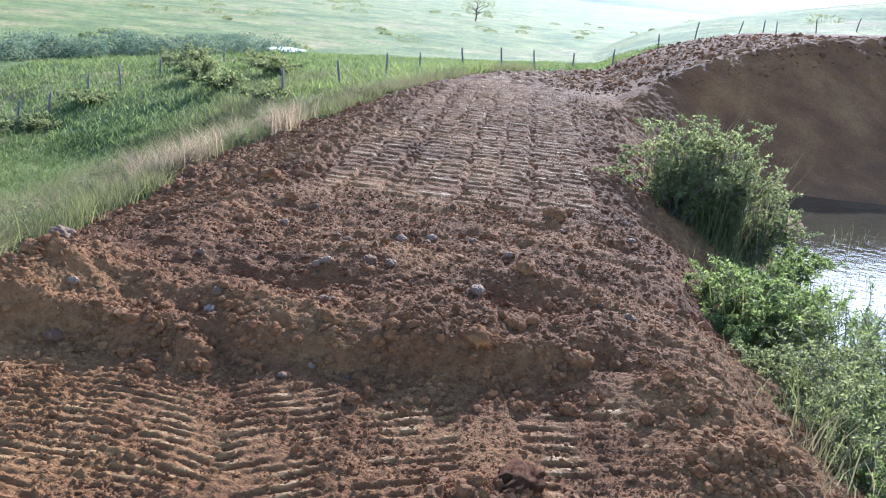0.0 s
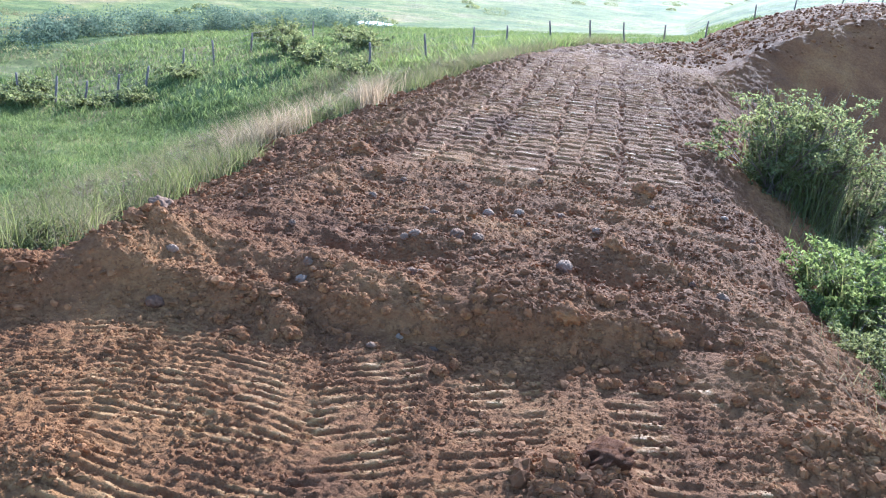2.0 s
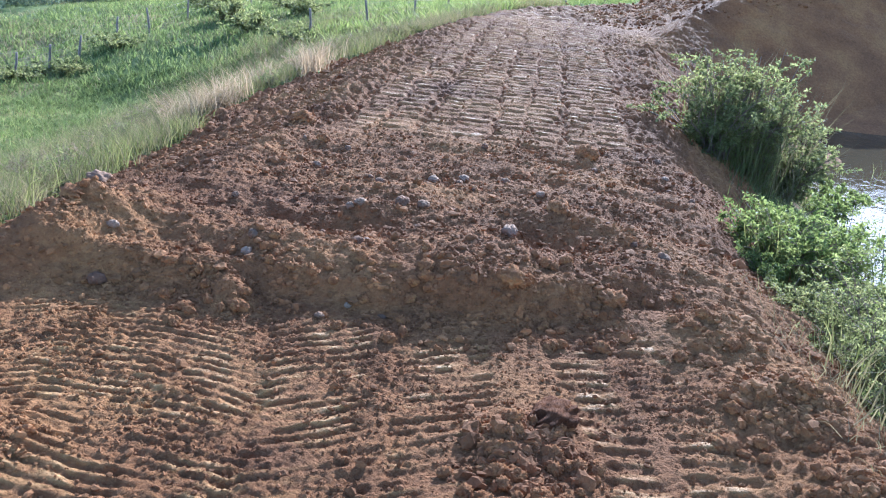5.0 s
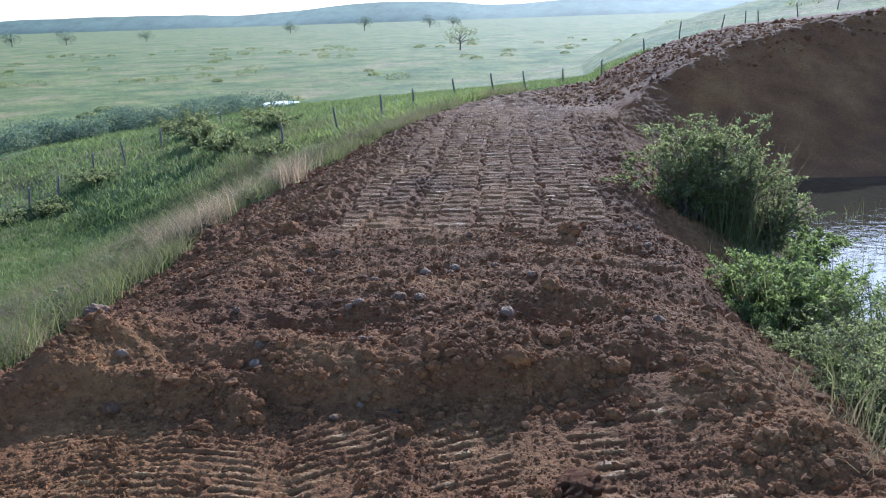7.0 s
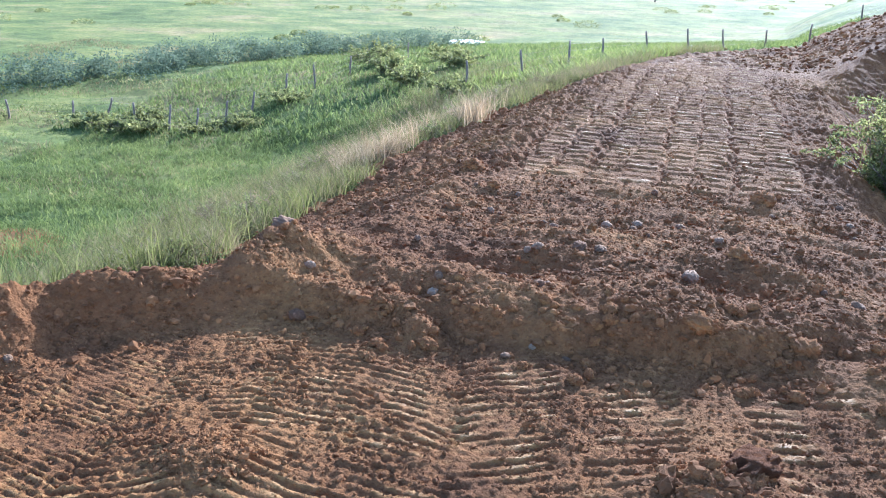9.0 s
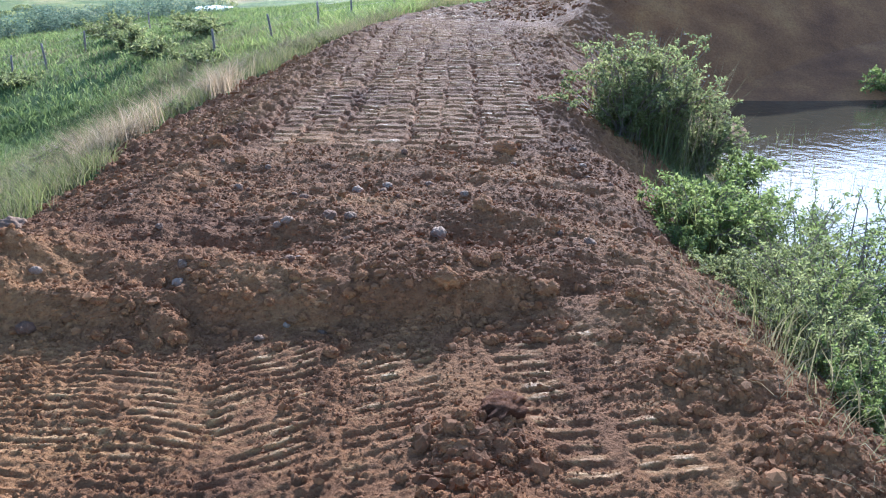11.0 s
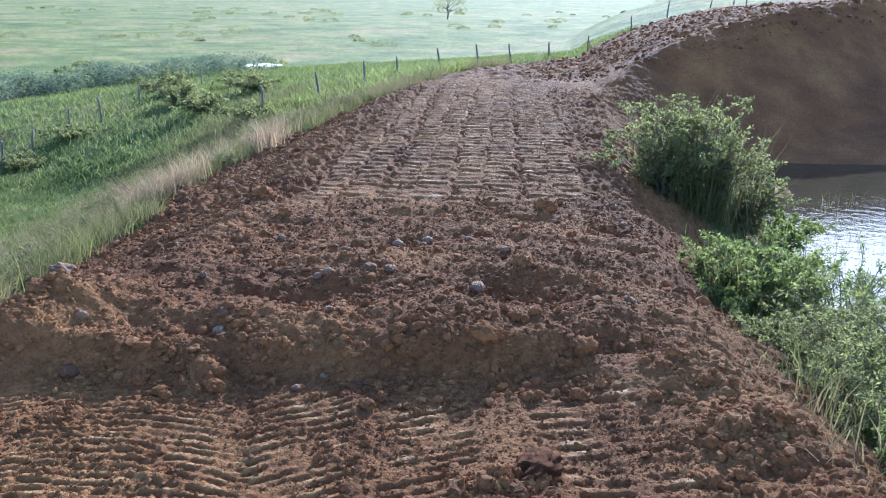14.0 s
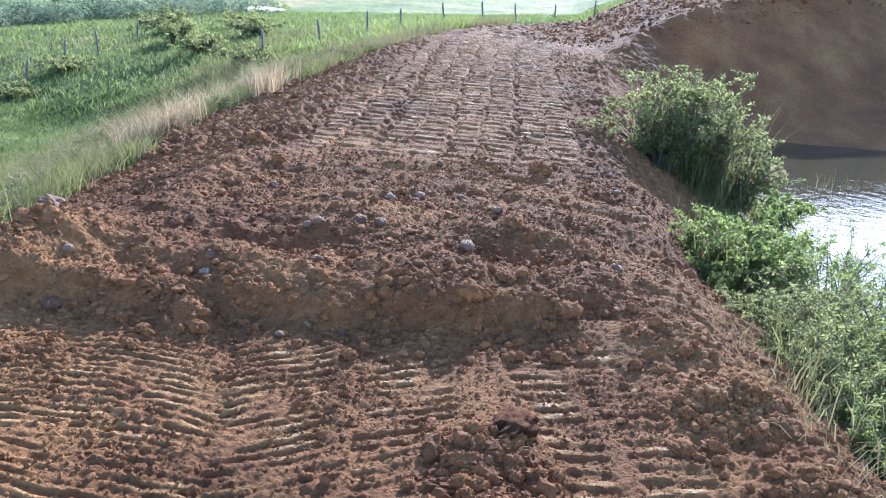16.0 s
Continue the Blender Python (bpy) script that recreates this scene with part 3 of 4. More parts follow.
for n, (x, y, size, earthy) in enumerate(((-0.5, 8.05, 0.115, 0), (-0.3, 8.1, 0.09, 0), (0.57, 7.74, 0.1, 0), (2.0, 7.5, 0.085, 0), (-0.89, 9.2, 0.075, 0), (0.04, 9.57, 0.075, 0), (-2.68, 6.06, 0.1, 0),
                                          (2.06, 5.78, 0.085, 1), (1.98, 4.75, 0.1, 1), (1.42, 6.5, 0.12, 1), (1.6, 11.4, 0.17, 1), (-0.4, 6.05, 0.055, 0), (-0.1, 6.45, 0.09, 1), (0.6, 6.35, 0.11, 1),
                                          (-0.86, 5.9, 0.05, 0), (-0.68, 6.1, 0.045, 0), (-4.35, 4.62, 0.05, 0), (1.05, 8.3, 0.15, 1), (-1.5, 5.9, 0.08, 1), (-3.2, 6.75, 0.1, 1), (0.75, 10.2, 0.14, 1), (-2.4, 11.9, 0.16, 1), (-1.9, 10.9, 0.1, 1))):
    rock(x, y, size if earthy else 0.8 * size, 0.65 if earthy else 0.75, n, bool(earthy), sink=0.05 if earthy else 0.2)
rock(0.88, 4.74, 0.18, 0.5, 1, True, "broad lump of dark damp earth among the crawler tracks", 0.5).data = DAMP_LUMP
rock(-4.85, 10.7, 0.2, 0.6, 3, label="large boulder half buried in the earth bank", sink=-0.15)
for cx, cy, r, m in ((0.68, 4.2, 0.45, 45), (0.66, 3.35, 0.45, 45), (1.0, 6.35, 0.5, 22), (-0.4, 6.25, 0.5, 24), (-1.6, 6.2, 0.6, 24), (2.45, 5.0, 0.5, 20), (2.65, 3.9, 0.45, 16), (2.2, 6.2, 0.45, 18)):
    for n in range(m):
        a, q = rng.uniform(0, 2 * np.pi), r * math.sqrt(rng.uniform())
        rock(cx + q * math.cos(a), cy + 1.3 * q * math.sin(a), rng.uniform(0.03, 0.062), 0.8, n, True, "broken lump of damp earth in a heap of clods", 0.3)
n = 0
while n < 75:
    x, y = rng.uniform(-3.2, 2.7), rng.uniform(5.9, 12)
    if rng.uniform() < float(loose_part(np.array([x]), np.array([y]))[0]):
        rock(x, y, rng.uniform(0.025, 0.06), 0.8, n, n % 2 == 0)
        n += 1


# ---- grass and weeds ----
def left_of(x, y):
    return -side(LEFT, x, y)


def bank_keep(x, y):
    d = left_of(x, y)
    return step(-0.05, 0.35, d - earth_margin(y) + 0.65 * gnoise(x * 0.5, y * 0.5, 95) + 0.3 * gnoise(x * 2.5, y * 2.5, 94)) * step(14.0, 7.5, d - 2.5 * step(8, 16, y) + 4) * (0.5 + 0.5 * step(-0.3, 0.2, gnoise(x / 1.6, y / 1.6, 92)))


gx_, gy_, gz_ = scatter(300000, rng, -16, 3, 5.5, 40, bank_keep)
d = left_of(gx_, gy_) - earth_margin(gy_)
pink = 0.9 * step(0.2, 0.5, 0.3 * gnoise(gx_ / 2.2, gy_ / 2.2, 97) - 0.1 + 0.72 * step(13.5, 16, gy_) * step(22, 20, gy_) * step(2.4, 1.2, d) * step(-0.4, 0.2, gnoise(gx_ / 1.4, gy_ / 1.4, 96))) > rng.uniform(0, 1, len(gx_))
dry = ~pink & (rng.uniform(0, 1, len(gx_)) < 0.4 + 0.4 * step(-0.1, 0.4, gnoise(gx_ / 3, gy_ / 3, 98)))
green = ~pink & ~dry
growth("bank_grass", gx_[green], gy_[green], gz_[green], 0.4 + 0.35 * step(1.4, 0.3, d[green]) * step(14, 11, gy_[green]), 0.011, 0.75, GRASS, rng, "tall green grass on the outer bank")
growth("dry_bank_grass", gx_[dry], gy_[dry], gz_[dry], 0.45, 0.01, 0.8, DRY, rng, "dry straw-coloured grass on the outer bank")
growth("seed_grass", gx_[pink], gy_[pink], gz_[pink], 0.75, 0.011, 0.7, PINK, rng, "pinkish seeding grass along the bank's edge")
fx, fy, fz = scatter(110000, rng, -45, -6, 2, 60, lambda x, y: step(3.5, 6, left_of(x, y)) * (0.35 + 0.65 * step(-0.3, 0.3, gnoise(x / 2.5, y / 2.5, 99))) * step(70, 15, y - 0.3 * x))
growth("pasture_grass", fx, fy, fz, 0.17, 0.032, 1.1, MEADOW, rng, "bright green low pasture on the field below the bank", "pasture")
fx, fy, fz = scatter(150000, rng, -22, -6, 3, 32, lambda x, y: step(3.5, 6, left_of(x, y)) * (0.4 + 0.6 * step(-0.3, 0.3, gnoise(x / 1.5, y / 1.5, 107))))
growth("near_pasture", fx, fy, fz, 0.2, 0.022, 1.0, MEADOW, rng, "dense bright green pasture at the foot of the bank", "pasture")
fx, fy, fz = scatter(60000, rng, -45, -5, 8, 62, lambda x, y: step(3.5, 6, left_of(x, y)) * step(0.12, 0.4, gnoise(x / 5 + 4, y / 3, 109) + 0.25 * step(33, 38, y)))
growth("dry_pasture", fx, fy, fz, 0.22, 0.03, 1.0, DRY, rng, "patches of dry tawny grass in the pasture", "pasture")
fx, fy, fz = scatter(30000, rng, -40, -7, 3, 45, lambda x, y: step(5, 8, left_of(x, y)) * step(0.05, 0.4, gnoise(x / 4 + 9, y / 4, 101)))
growth("broad_weeds", fx, fy, fz, 0.16, 0.06, 1.2, LEAF_DARK, rng, "darker broad-leaved weeds in the pasture", "weeds")
fx, fy, fz = scatter(60000, rng, -24, 12, 30, 75, lambda x, y: step(0.4, 1.5, left_of(x, y)))
growth("hillside_grass", fx, fy, fz, 0.3, 0.045, 0.9, MEADOW, rng, "rough green grass on the slope behind the fence")
fx, fy, fz = scatter(16000, rng, -13, 1, 31, 48, lambda x, y: step(0.4, 1.0, left_of(x, y)) * step(9, 6, left_of(x, y)))
growth("reedy_weeds", fx, fy, fz, 0.5, 0.06, 0.8, LEAF, rng, "fresh broad-bladed reeds below the crest", "reeds")


def right_of(x, y):
    return side(RIGHT, x, y)


wx_, wy_, wz_ = scatter(26000, rng, 2.9, 9, 2.5, 20, lambda x, y: 0.6 * step(1.0, 1.6, right_of(x, y) + 0.35 * gnoise(x * 1.2, y * 1.2, 103)) * step(4.2, 3.0, right_of(x, y)) * (0.45 + 0.55 * step(13, 8, y)))
dry = rng.uniform(0, 1, len(wx_)) < 0.3
growth("shore_grass", wx_[~dry], wy_[~dry], wz_[~dry], 0.36, 0.01, 0.7, GRASS, rng, "tangled green grass down the pond bank")
growth("dry_shore_grass", wx_[dry], wy_[dry], wz_[dry], 0.4, 0.008, 1.0, DRY, rng, "dead straw strewn among the weeds of the pond bank")
wx_, wy_ = rng.uniform(6, 13, 900), rng.uniform(11, 21, 900)
k = (right_of(wx_, wy_) > 3.2) & (gnoise(wx_ / 2, wy_ / 2, 105) > 0.0)
growth("pond_reeds", wx_[k], wy_[k], np.full(k.sum(), POND), 0.5, 0.007, 0.4, GRASS, rng, "thin reeds standing in the shallow pond", "reeds")


def shrub(name, x, y, tall, spread, stems, leaves, leaf, mat, label, seed, droop=0.25, twigs=5, bare=0.15):
    """A shrub of bent stems with side twigs; leaves sit along the twigs."""
    r = np.random.default_rng(seed)
    base = thing(name, label, "bush", (x, y, height(x, y) - 0.05))
    paths, radii, spots, ways = [], [], [], []
    for s in range(stems):
        ang, reach = r.uniform(0, 2 * np.pi), spread * math.sqrt(r.uniform(0.02, 1))
        h = tall * r.uniform(0.55, 1.05) * (1 - 0.35 * (reach / spread) ** 2)
        x0, y0 = r.normal(0, 0.12 * spread, 2)
        t = np.linspace(0, 1, 7)
        line = np.stack([x0 + math.cos(ang) * reach * t**1.5 + 0.05 * tall * r.normal() * np.sin(3 * t), y0 + math.sin(ang) * reach * t**1.5 + 0.05 * tall * r.normal() * np.sin(3 * t), h * (t - droop * t**3)], 1)
        paths.append(line)
        radii.append(0.006 * tall + 0.003)
        for q in range(twigs):
            f = bare + (1 - bare) * r.uniform()
            k = min(int(f * 6), 5)
            p = line[k] + (line[k + 1] - line[k]) * (f * 6 - k)
            d = r.normal(size=3) * (1, 1, 0.55) + (0, 0, 0.35)
            d *= tall * r.uniform(0.08, 0.22) / np.linalg.norm(d)
            paths.append(np.stack([p, p + 0.55 * d, p + d - (0, 0, 0.15 * np.linalg.norm(d))]))
            radii.append(0.0022 * tall + 0.001)
            m = max(leaves // (stems * twigs), 2)
            f = r.uniform(0.1, 1.05, m)[:, None]
            spots.append(p + d * f + r.normal(0, 0.012, (m, 3)))
            ways.append(d / np.linalg.norm(d) * 0.6 + r.normal(0, 0.75, (m, 3)))
    attach("branch", tubes(paths, radii, 0.35, 3), TWIG, base, "thin brown stems and twigs")
    attach("foliage", leaf_mesh(np.concatenate(spots), np.concatenate(ways), leaf, leaf * 0.42, r), mat, base)
    return base


# bushes on the pond bank
shrub("shrub", 4.15, 15.0, 2.1, 1.2, 80, 15000, 0.08, LEAF_DARK, "large pale green bush overhanging the dark pond bank", 1, 0.1)
shrub("shrub", 5.1, 15.8, 2.55, 1.2, 80, 15000, 0.08, LEAF_DARK, "tall reedy pale green bush at the pond's edge", 2, 0.1)
shrub("shrub", 6.0, 16.2, 1.9, 1.15, 60, 10000, 0.08, LEAF_DARK, "pale green bush sloping down to the pond", 13, 0.15)
shrub("shrub", 7.1, 16.8, 1.2, 0.95, 40, 6000, 0.08, LEAF, "low yellow-green bush leaning over the pond", 3, 0.2)
shrub("shrub", 3.75, 9.55, 1.25, 0.8, 65, 11000, 0.06, LEAF, "rounded bright green bush on the pond bank", 4, 0.25)
shrub("shrub", 4.4, 10.1, 1.4, 0.8, 50, 8500, 0.06, LEAF, "bushy bright green shrub below the crest's edge", 5, 0.2)
shrub("sapling", 5.6, 9.0, 2.4, 1.1, 20, 5500, 0.055, LEAF, "airy sapling with small leaves before the pond", 6, 0.15, 9)
shrub("sapling", 5.0, 8.0, 2.0, 0.9, 18, 4500, 0.05, LEAF, "slender leafy sapling on the pond bank", 7, 0.15, 9)
shrub("sapling", 5.4, 7.0, 2.0, 0.9, 18, 4500, 0.05, LEAF_DARK, "thin grey-green sapling on the pond bank", 14, 0.15, 9)
for n, (x, y, h) in enumerate(((4.5, 8.6, 1.7), (4.15, 7.8, 1.35), (5.1, 9.6, 1.85), (3.95, 7.0, 1.2), (4.9, 10.6, 1.5), (3.8, 6.2, 1.0), (5.7, 10.6, 1.7))):
    shrub("sapling", x, y, h, 0.6 * h, 16, 4200, 0.045, (LEAF, LEAF_DARK)[n % 2], "airy sapling with small feathery leaves on the pond bank", 80 + n, 0.12, 10)
for n, (x, y, h) in enumerate(((3.75, 7.7, 0.7), (3.7, 6.6, 0.6), (3.75, 5.7, 0.6), (3.5, 7.1, 0.35), (3.55, 6.1, 0.35), (3.55, 5.2, 0.35), (3.5, 8.2, 0.4), (3.6, 4.5, 0.4), (3.45, 8.8, 0.4), (4.8, 6.6, 1.2), (4.9, 5.6, 1.1), (3.9, 4.8, 0.6), (4.6, 7.7, 1.1), (4.7, 9.0, 1.2))):
    shrub("weed_clump", x, y, h, 0.5, 26, 3600, 0.04, (LEAF_DARK, LEAF_DARK, LEAF)[n % 3], "leafy weeds with fine sprigs along the pond bank", 60 + n, 0.2)
shrub("weed_clump", 4.2, 8.3, 0.95, 0.6, 32, 4500, 0.042, LEAF_DARK, "grey-green weeds at the crest's edge", 8, 0.2)
shrub("weed_clump", 4.2, 7.1, 1.0, 0.6, 32, 4500, 0.042, LEAF, "leafy weeds tangled with dry straw", 9, 0.2)
shrub("weed_clump", 4.25, 5.9, 0.85, 0.6, 28, 4000, 0.042, LEAF_DARK, "dull green weeds at the foot of the shoulder", 10, 0.2)
for x, tall, mat, label, seed in ((15.8, 1.3, LEAF, "yellow-green bush on the far shore", 11), (17.8, 1.5, LEAF_DARK, "dull green bush on the far shore", 12)):
    y = 22.0
    while height(x, y) < POND + 0.05:
        y += 0.15
    shrub("shrub", x, y, tall, 1.3, 40, 4000, 0.12, mat, label, seed, 0.2)


sx, sy = rng.uniform(2.75, 3.7, 420), rng.uniform(3.2, 8.0, 420)
growth("bent_straw", sx, sy, heights(sx, sy), 0.26, 0.006, 1.7, DRY, rng, "pale bent straw stalks lying over the crest's shoulder", "straw")


def reed_clump(x, y, r, n, tall, mat, label):
    a, q = rng.uniform(0, 2 * np.pi, n), r * np.sqrt(rng.uniform(0, 1, n))
    px, py = x + q * np.cos(a), y + q * np.sin(a)
    growth("reed_clump", px, py, heights(px, py), tall, 0.011, 0.5, mat, rng, label, "reeds")


reed_clump(4.6, 15.3, 1.0, 220, 1.7, GRASS, "tall pale reeds growing through the bush")
reed_clump(5.1, 15.6, 0.9, 220, 2.0, DRY, "tall straw-coloured reeds growing through the bush")
reed_clump(3.8, 9.3, 0.5, 200, 0.7, GRASS, "fine green reeds beside the rounded bush")
reed_clump(4.3, 6.6, 1.1, 260, 0.6, GRASS, "long green grass at the shoulder's foot")
reed_clump(4.1, 5.8, 1.1, 200, 0.5, DRY, "bent dry straw at the shoulder's foot")
# clumps standing out of the outer bank's grass
n = 0
while n < 80:
    x, y = rng.uniform(-13, -2), rng.uniform(8, 30)
    beyond = float(left_of(np.array([x]), np.array([y]))[0] - earth_margin(y))
    if 0.5 < beyond < 6.5:
        tawny = 13.5 < y < 22 and beyond < 2.6 and n % 4
        low = 0.7 if beyond < 1.2 else 1.0
        shrub("weed_clump", x, y, low * rng.uniform(0.5, 0.95), rng.uniform(0.35, 0.75), 24, 1800, 0.045, PINK if tawny else (LEAF_DARK, GRASS, DRY, GRASS)[n % 4], "tawny seeding weeds on the outer bank" if tawny else "grey-green weeds standing out of the bank's grass", 400 + n, 0.15)
        n += 1
# grey shrubs at the foot of the outer bank
for n, (x, y, h) in enumerate(((-10.5, 37, 1.2), (-12.5, 40, 1.5), (-9, 41, 1.2), (-14, 44, 1.7), (-11, 45, 1.4), (-7.5, 33, 0.9), (-16, 47, 1.4))):
    shrub("shrub", x, y, h, 1.5, 30, 2600, 0.16, LEAF_DARK, "greyish-green shrub at the foot of the bank", 20 + n, 0.2)


# dark bushes along the field fence
for n, (x, y, h) in enumerate(((-23.0, 31.0, 0.9), (-21.6, 31.0, 1.0), (-20.3, 30.8, 0.9), (-27.5, 30.2, 0.7), (-18.2, 31.8, 0.7), (-16.8, 33.2, 0.8), (-16.0, 35.8, 0.8), (-20.9, 32.6, 1.3))):
    shrub("shrub", x, y, h, 1.4, 30, 2600, 0.13, LEAF_DARK, "low dull green bush beside the field fence", 40 + n, 0.25)


# ---- fences ----
def post_mesh(seed, tall):
    r = np.random.default_rng(seed)
    t = np.linspace(0, 1, 6)
    line = np.stack([0.05 * r.normal() * t + 0.04 * np.sin(4 * t + seed), 0.04 * r.normal() * t, tall * t], 1)
    me = tubes([line], [0.055], 0.75, 7)
    n = len(me.vertices)
    bm = bmesh.new()
    bm.from_mesh(me)
    bm.verts.ensure_lookup_table()
    bm.faces.new([bm.verts[i] for i in range(n - 7, n)])
    bm.to_mesh(me)
    bm.free()
    me.materials.append(WOOD)
    return me


def fence(name, label, spots, tall, seed):
    r = np.random.default_rng(seed)
    f = thing(name, label, "fence")
    tops = []
    for n, (x, y) in enumerate(spots):
        ob = new("post", post_mesh(seed + n, tall * r.uniform(0.85, 1.15)))
        ob.parent = f
        z = height(x, y) - 0.12
        ob.matrix_basis = pose(x, y, z, r.normal(0, 4), r.normal(0, 5), r.uniform(0, 360))
        tops.append((x, y, z))
    for level in (0.4, 0.68, 0.95):
        pts = []
        for (a, b) in zip(tops, tops[1:]):
            for t in (0, 0.5):
                p = np.array(a) * (1 - t) + np.array(b) * t
                pts.append(p + (0, 0, level * tall * 0.9 + 0.1 - (0.04 if t else 0)))
        pts.append(np.array(tops[-1]) + (0, 0, level * tall * 0.9 + 0.1))
        attach("wire", tubes([pts], [0.004], 1.0, 3), WIRE, f)
    return f


fence("crest_fence", "weathered crooked posts with wire along the crest", [(-7.2, 33.5), (-5.2, 35.2), (-3.49, 37), (-2.33, 39.5), (-0.36, 42), (1.6, 44), (3.44, 46), (5.48, 48), (8.15, 51.5), (11.48, 55.5), (14.76, 60), (18.0, 61.5), (20.4, 64), (22.3, 67), (26.5, 70.5), (31.4, 75)], 1.15, 100)
fence("field_fence", "thin grey posts and wire across the pasture", [(-36, 28.5), (-32.5, 29.5), (-29.2, 30.5), (-28.1, 31.5), (-27.1, 31.5), (-24.6, 32.5), (-23.35, 33), (-21.1, 32), (-19.3, 31.5), (-18.4, 32), (-17.8, 33.5), (-17.0, 34.5), (-16.5, 37), (-15.4, 38), (-14.7, 41), (-14.4, 45), (-14.3, 50)], 1.1, 200)


# ---- ditch hedge, far trees, hills ----
def clump_leaves(centres, radii, count, leaf, r):
    spots, ways = [], []
    for c, rad in zip(centres, radii):
        d = r.normal(size=(count, 3))
        d /= np.linalg.norm(d, axis=1, keepdims=True)
        q = d * (r.uniform(0.35, 1.0, count) ** 0.5)[:, None] * rad
        spots.append(np.asarray(c) + q)
        ways.append(d + r.normal(0, 0.6, (count, 3)))
    return leaf_mesh(np.concatenate(spots), np.concatenate(ways), leaf, leaf * 0.6, r)


r = np.random.default_rng(50)
line = [(-60, 20), (-34, 34.5), (-32, 40), (-29, 46), (-26, 52.5), (-23, 58.5), (-19.5, 65), (-17.5, 71)]
cs, rs = [], []
for (ax, ay), (bx, by) in zip(line, line[1:]):
    m = int(math.hypot(bx - ax, by - ay) / 0.5)
    for t in np.linspace(0, 1, m):
        x, y = ax + (bx - ax) * t + r.normal(0, 1.3), ay + (by - ay) * t + r.normal(0, 1.3)
        s = r.uniform(0.5, 1.0)
        cs.append((x, y, height(x, y) + 0.7 * s))
        rs.append(np.array([1.3, 1.3, 1.1]) * s)
me = clump_leaves(cs, rs, 500, 0.15, r)
me.materials.append(FARWOOD)
tagged(new("ditch_scrub", me), "dark scrub growing along the field ditch", "scrub", kind="stuff")
cs, rs = [], []
for n in range(320):
    x, y = r.uniform(-150, 70), r.uniform(62, 260)
    if gnoise(np.array([x / 28]), np.array([y / 28]), 111)[0] > 0.02:
        s = r.uniform(0.4, 1.1)
        cs.append((x, y, height(x, y) + 0.2 * s))
        rs.append(np.array([1.8, 1.8, 0.55]) * s)
me = clump_leaves(cs, rs, 300, 0.2, r)
me.materials.append(LEAF_DARK)
tagged(new("pasture_scrub", me), "low scattered scrub over the far pasture", "scrub", kind="stuff")


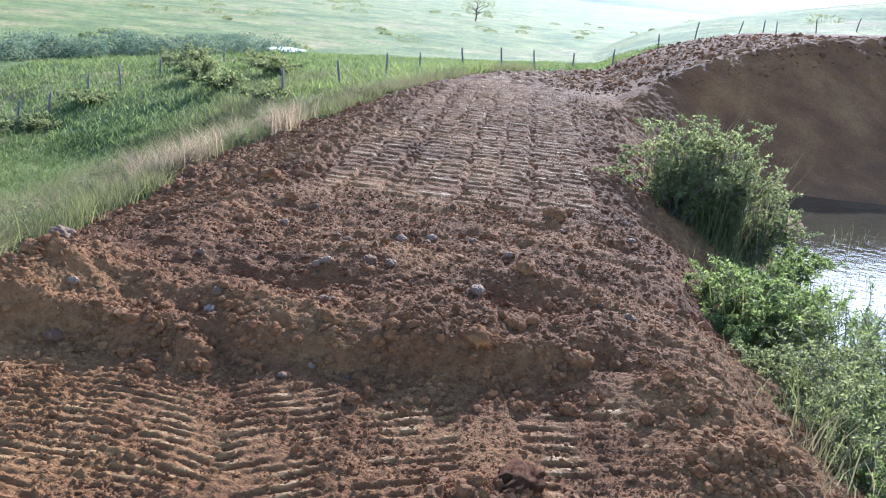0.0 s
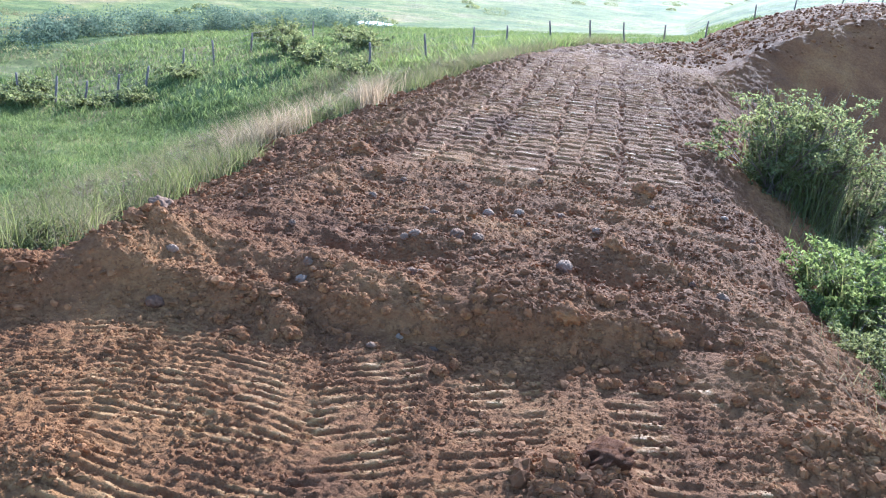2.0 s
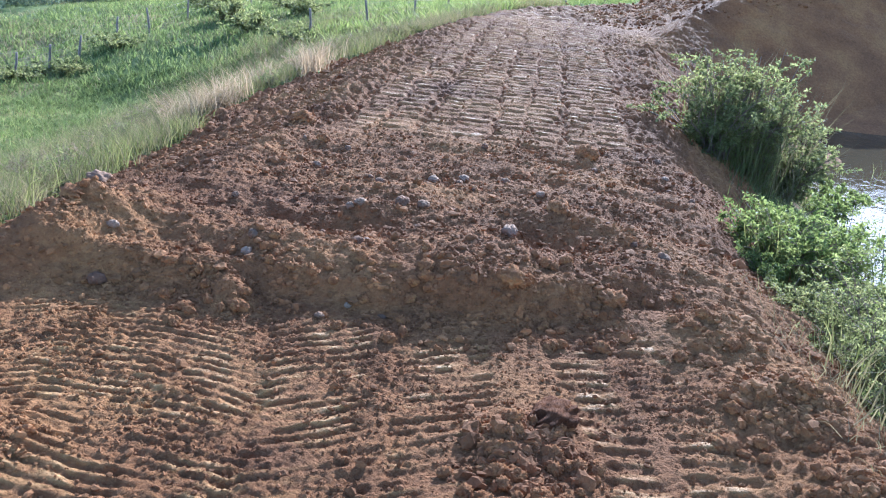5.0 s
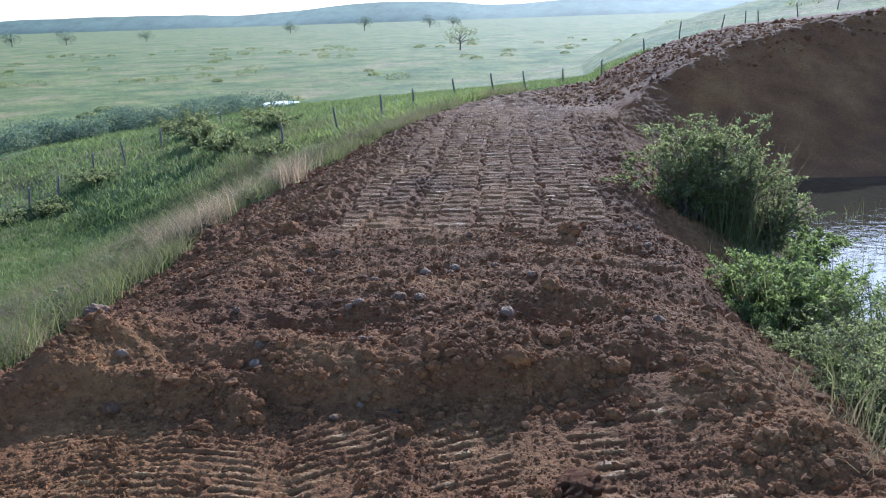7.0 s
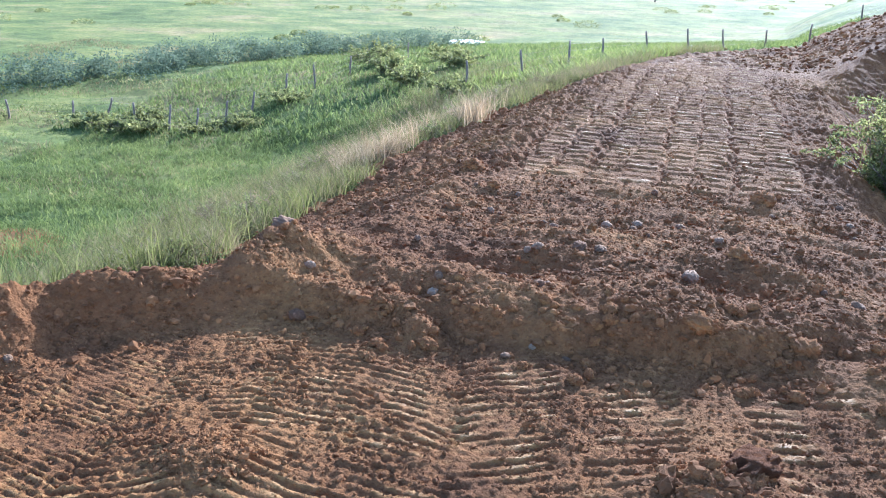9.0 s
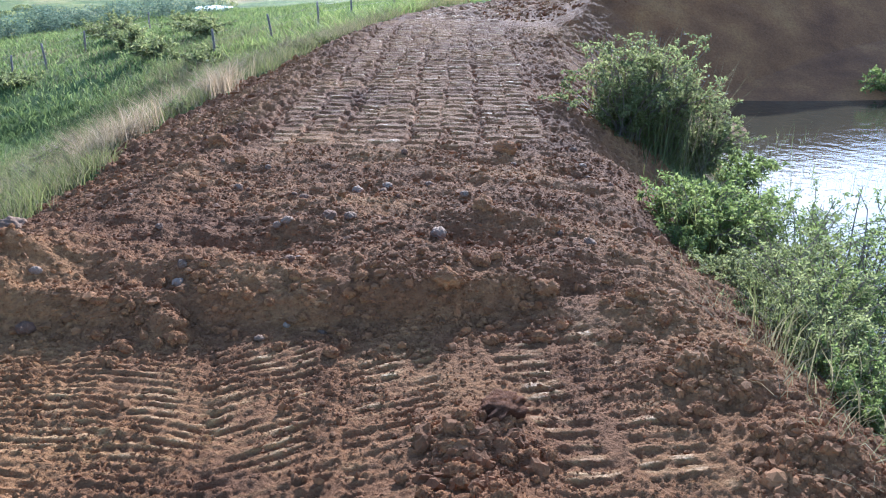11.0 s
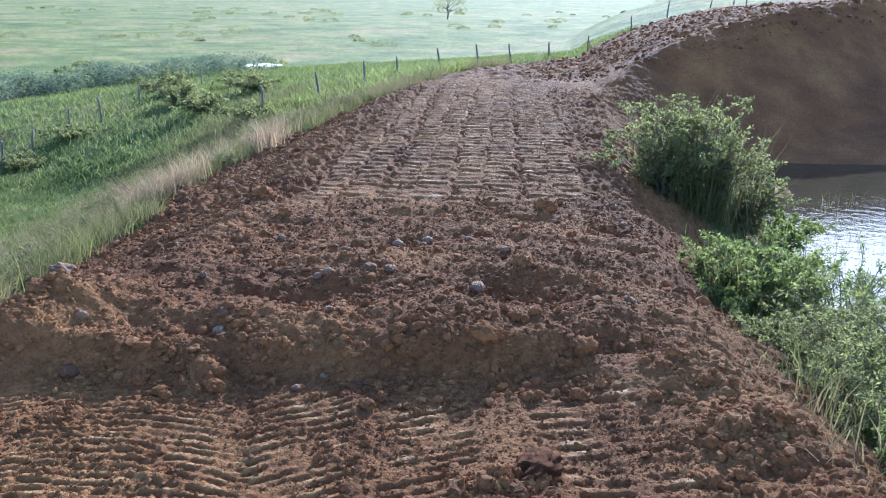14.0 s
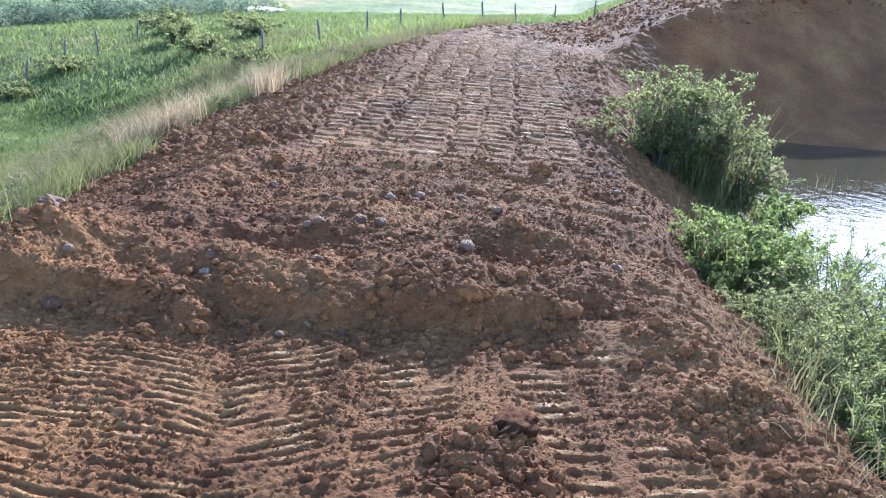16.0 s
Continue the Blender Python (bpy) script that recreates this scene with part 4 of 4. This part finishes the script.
def tree(x, y, tall, seed, mat, leafs=900, label="hazy far tree at the pasture's edge", wide=0.55, fill=1.0):
    r = np.random.default_rng(seed)
    z = height(x, y)
    t = thing("tree", label, "tree", (x, y, z - 0.1), "trees beyond the pasture")
    trunk = np.array([(0, 0, 0), (0.02 * tall, 0.01 * tall, 0.2 * tall), (0.0, 0.03 * tall, 0.42 * tall), (0.02 * tall, 0.0, 0.75 * tall)])
    paths, radii, cs, rs = [trunk], [0.035 * tall], [], []
    for k in range(9):
        ang = r.uniform(0, 2 * np.pi)
        p = trunk[1] + (trunk[2] - trunk[1]) * r.uniform(0.1, 1)
        tip = p + np.array([math.cos(ang) * wide * tall * r.uniform(0.4, 1), math.sin(ang) * wide * tall * r.uniform(0.4, 1), tall * r.uniform(0.0, 0.42)])
        paths.append(np.array([p, p * 0.5 + tip * 0.5 + (0, 0, 0.05 * tall), tip]))
        radii.append(0.014 * tall)
        cs.append(tip)
        rs.append(np.array([0.3, 0.3, 0.24]) * tall * r.uniform(0.6, 1.1) * fill)
    cs.append((0, 0, 0.8 * tall))
    rs.append(np.array([0.3, 0.3, 0.2]) * tall * fill)
    attach("trunk", tubes(paths, radii, 0.35, 6), TWIG, t, "brown trunk and limbs")
    attach("crown", clump_leaves(cs, rs, leafs // len(cs), 0.04 * tall, r), mat, t)
    return t


tree(-1.2, 200, 6.0, 300, LEAF_DARK, 1200, "small open-crowned tree standing in the pasture", 0.6, 0.7)
for n, (x, y, h) in enumerate(((-118, 225, 8), (-111, 232, 9), (-104, 226, 7), (-98, 236, 8), (-128, 220, 8), (-139, 224, 9), (-88, 240, 6), (-70, 300, 9), (-62, 310, 8), (-50, 320, 10), (-38, 330, 9), (-28, 335, 11), (-14, 345, 9), (-82, 290, 7), (-5, 350, 9), (8, 340, 8))[::2]):
    tree(1.9 * x, 1.9 * y, 1.1 * h, 310 + n, FARWOOD, 1600)
gx_ = np.linspace(-2600, 2000, 120)
ridge = 18 + 26 * (0.5 + 0.5 * fbm(gx_ / 700, gx_ * 0 + 2, 4, 121)) + 22 * np.exp(-((gx_ + 200) / 260) ** 2)
verts = [(x, 2300 - 0.05 * x, -30) for x in gx_] + [(x, 2500, z) for x, z in zip(gx_, ridge)] + [(x, 2800, -30) for x in gx_]
faces = [(i + k * 120, i + 1 + k * 120, i + 121 + k * 120, i + 120 + k * 120) for k in (0, 1) for i in range(119)]
me = mesh_from("hills", verts, faces)
me.materials.append(HILL)
tagged(new("backdrop", me), "low hazy hills on the horizon", "hills", kind="structure")
pool = [(-16.4 + 1.5 * math.cos(a) * (1 + 0.3 * math.sin(3 * a)), 75 + 2.6 * math.sin(a)) for a in np.linspace(0, 2 * math.pi, 24, endpoint=False)]
me = bpy.data.meshes.new("pool")
level = max(height(x, y) for x, y in pool) + 0.05
me.from_pydata([(x, y, level) for x, y in pool], [], [list(range(24))])
me.materials.append(WATER)
tagged(new("water", me), "small bright pool in the field ditch", "water", kind="structure")
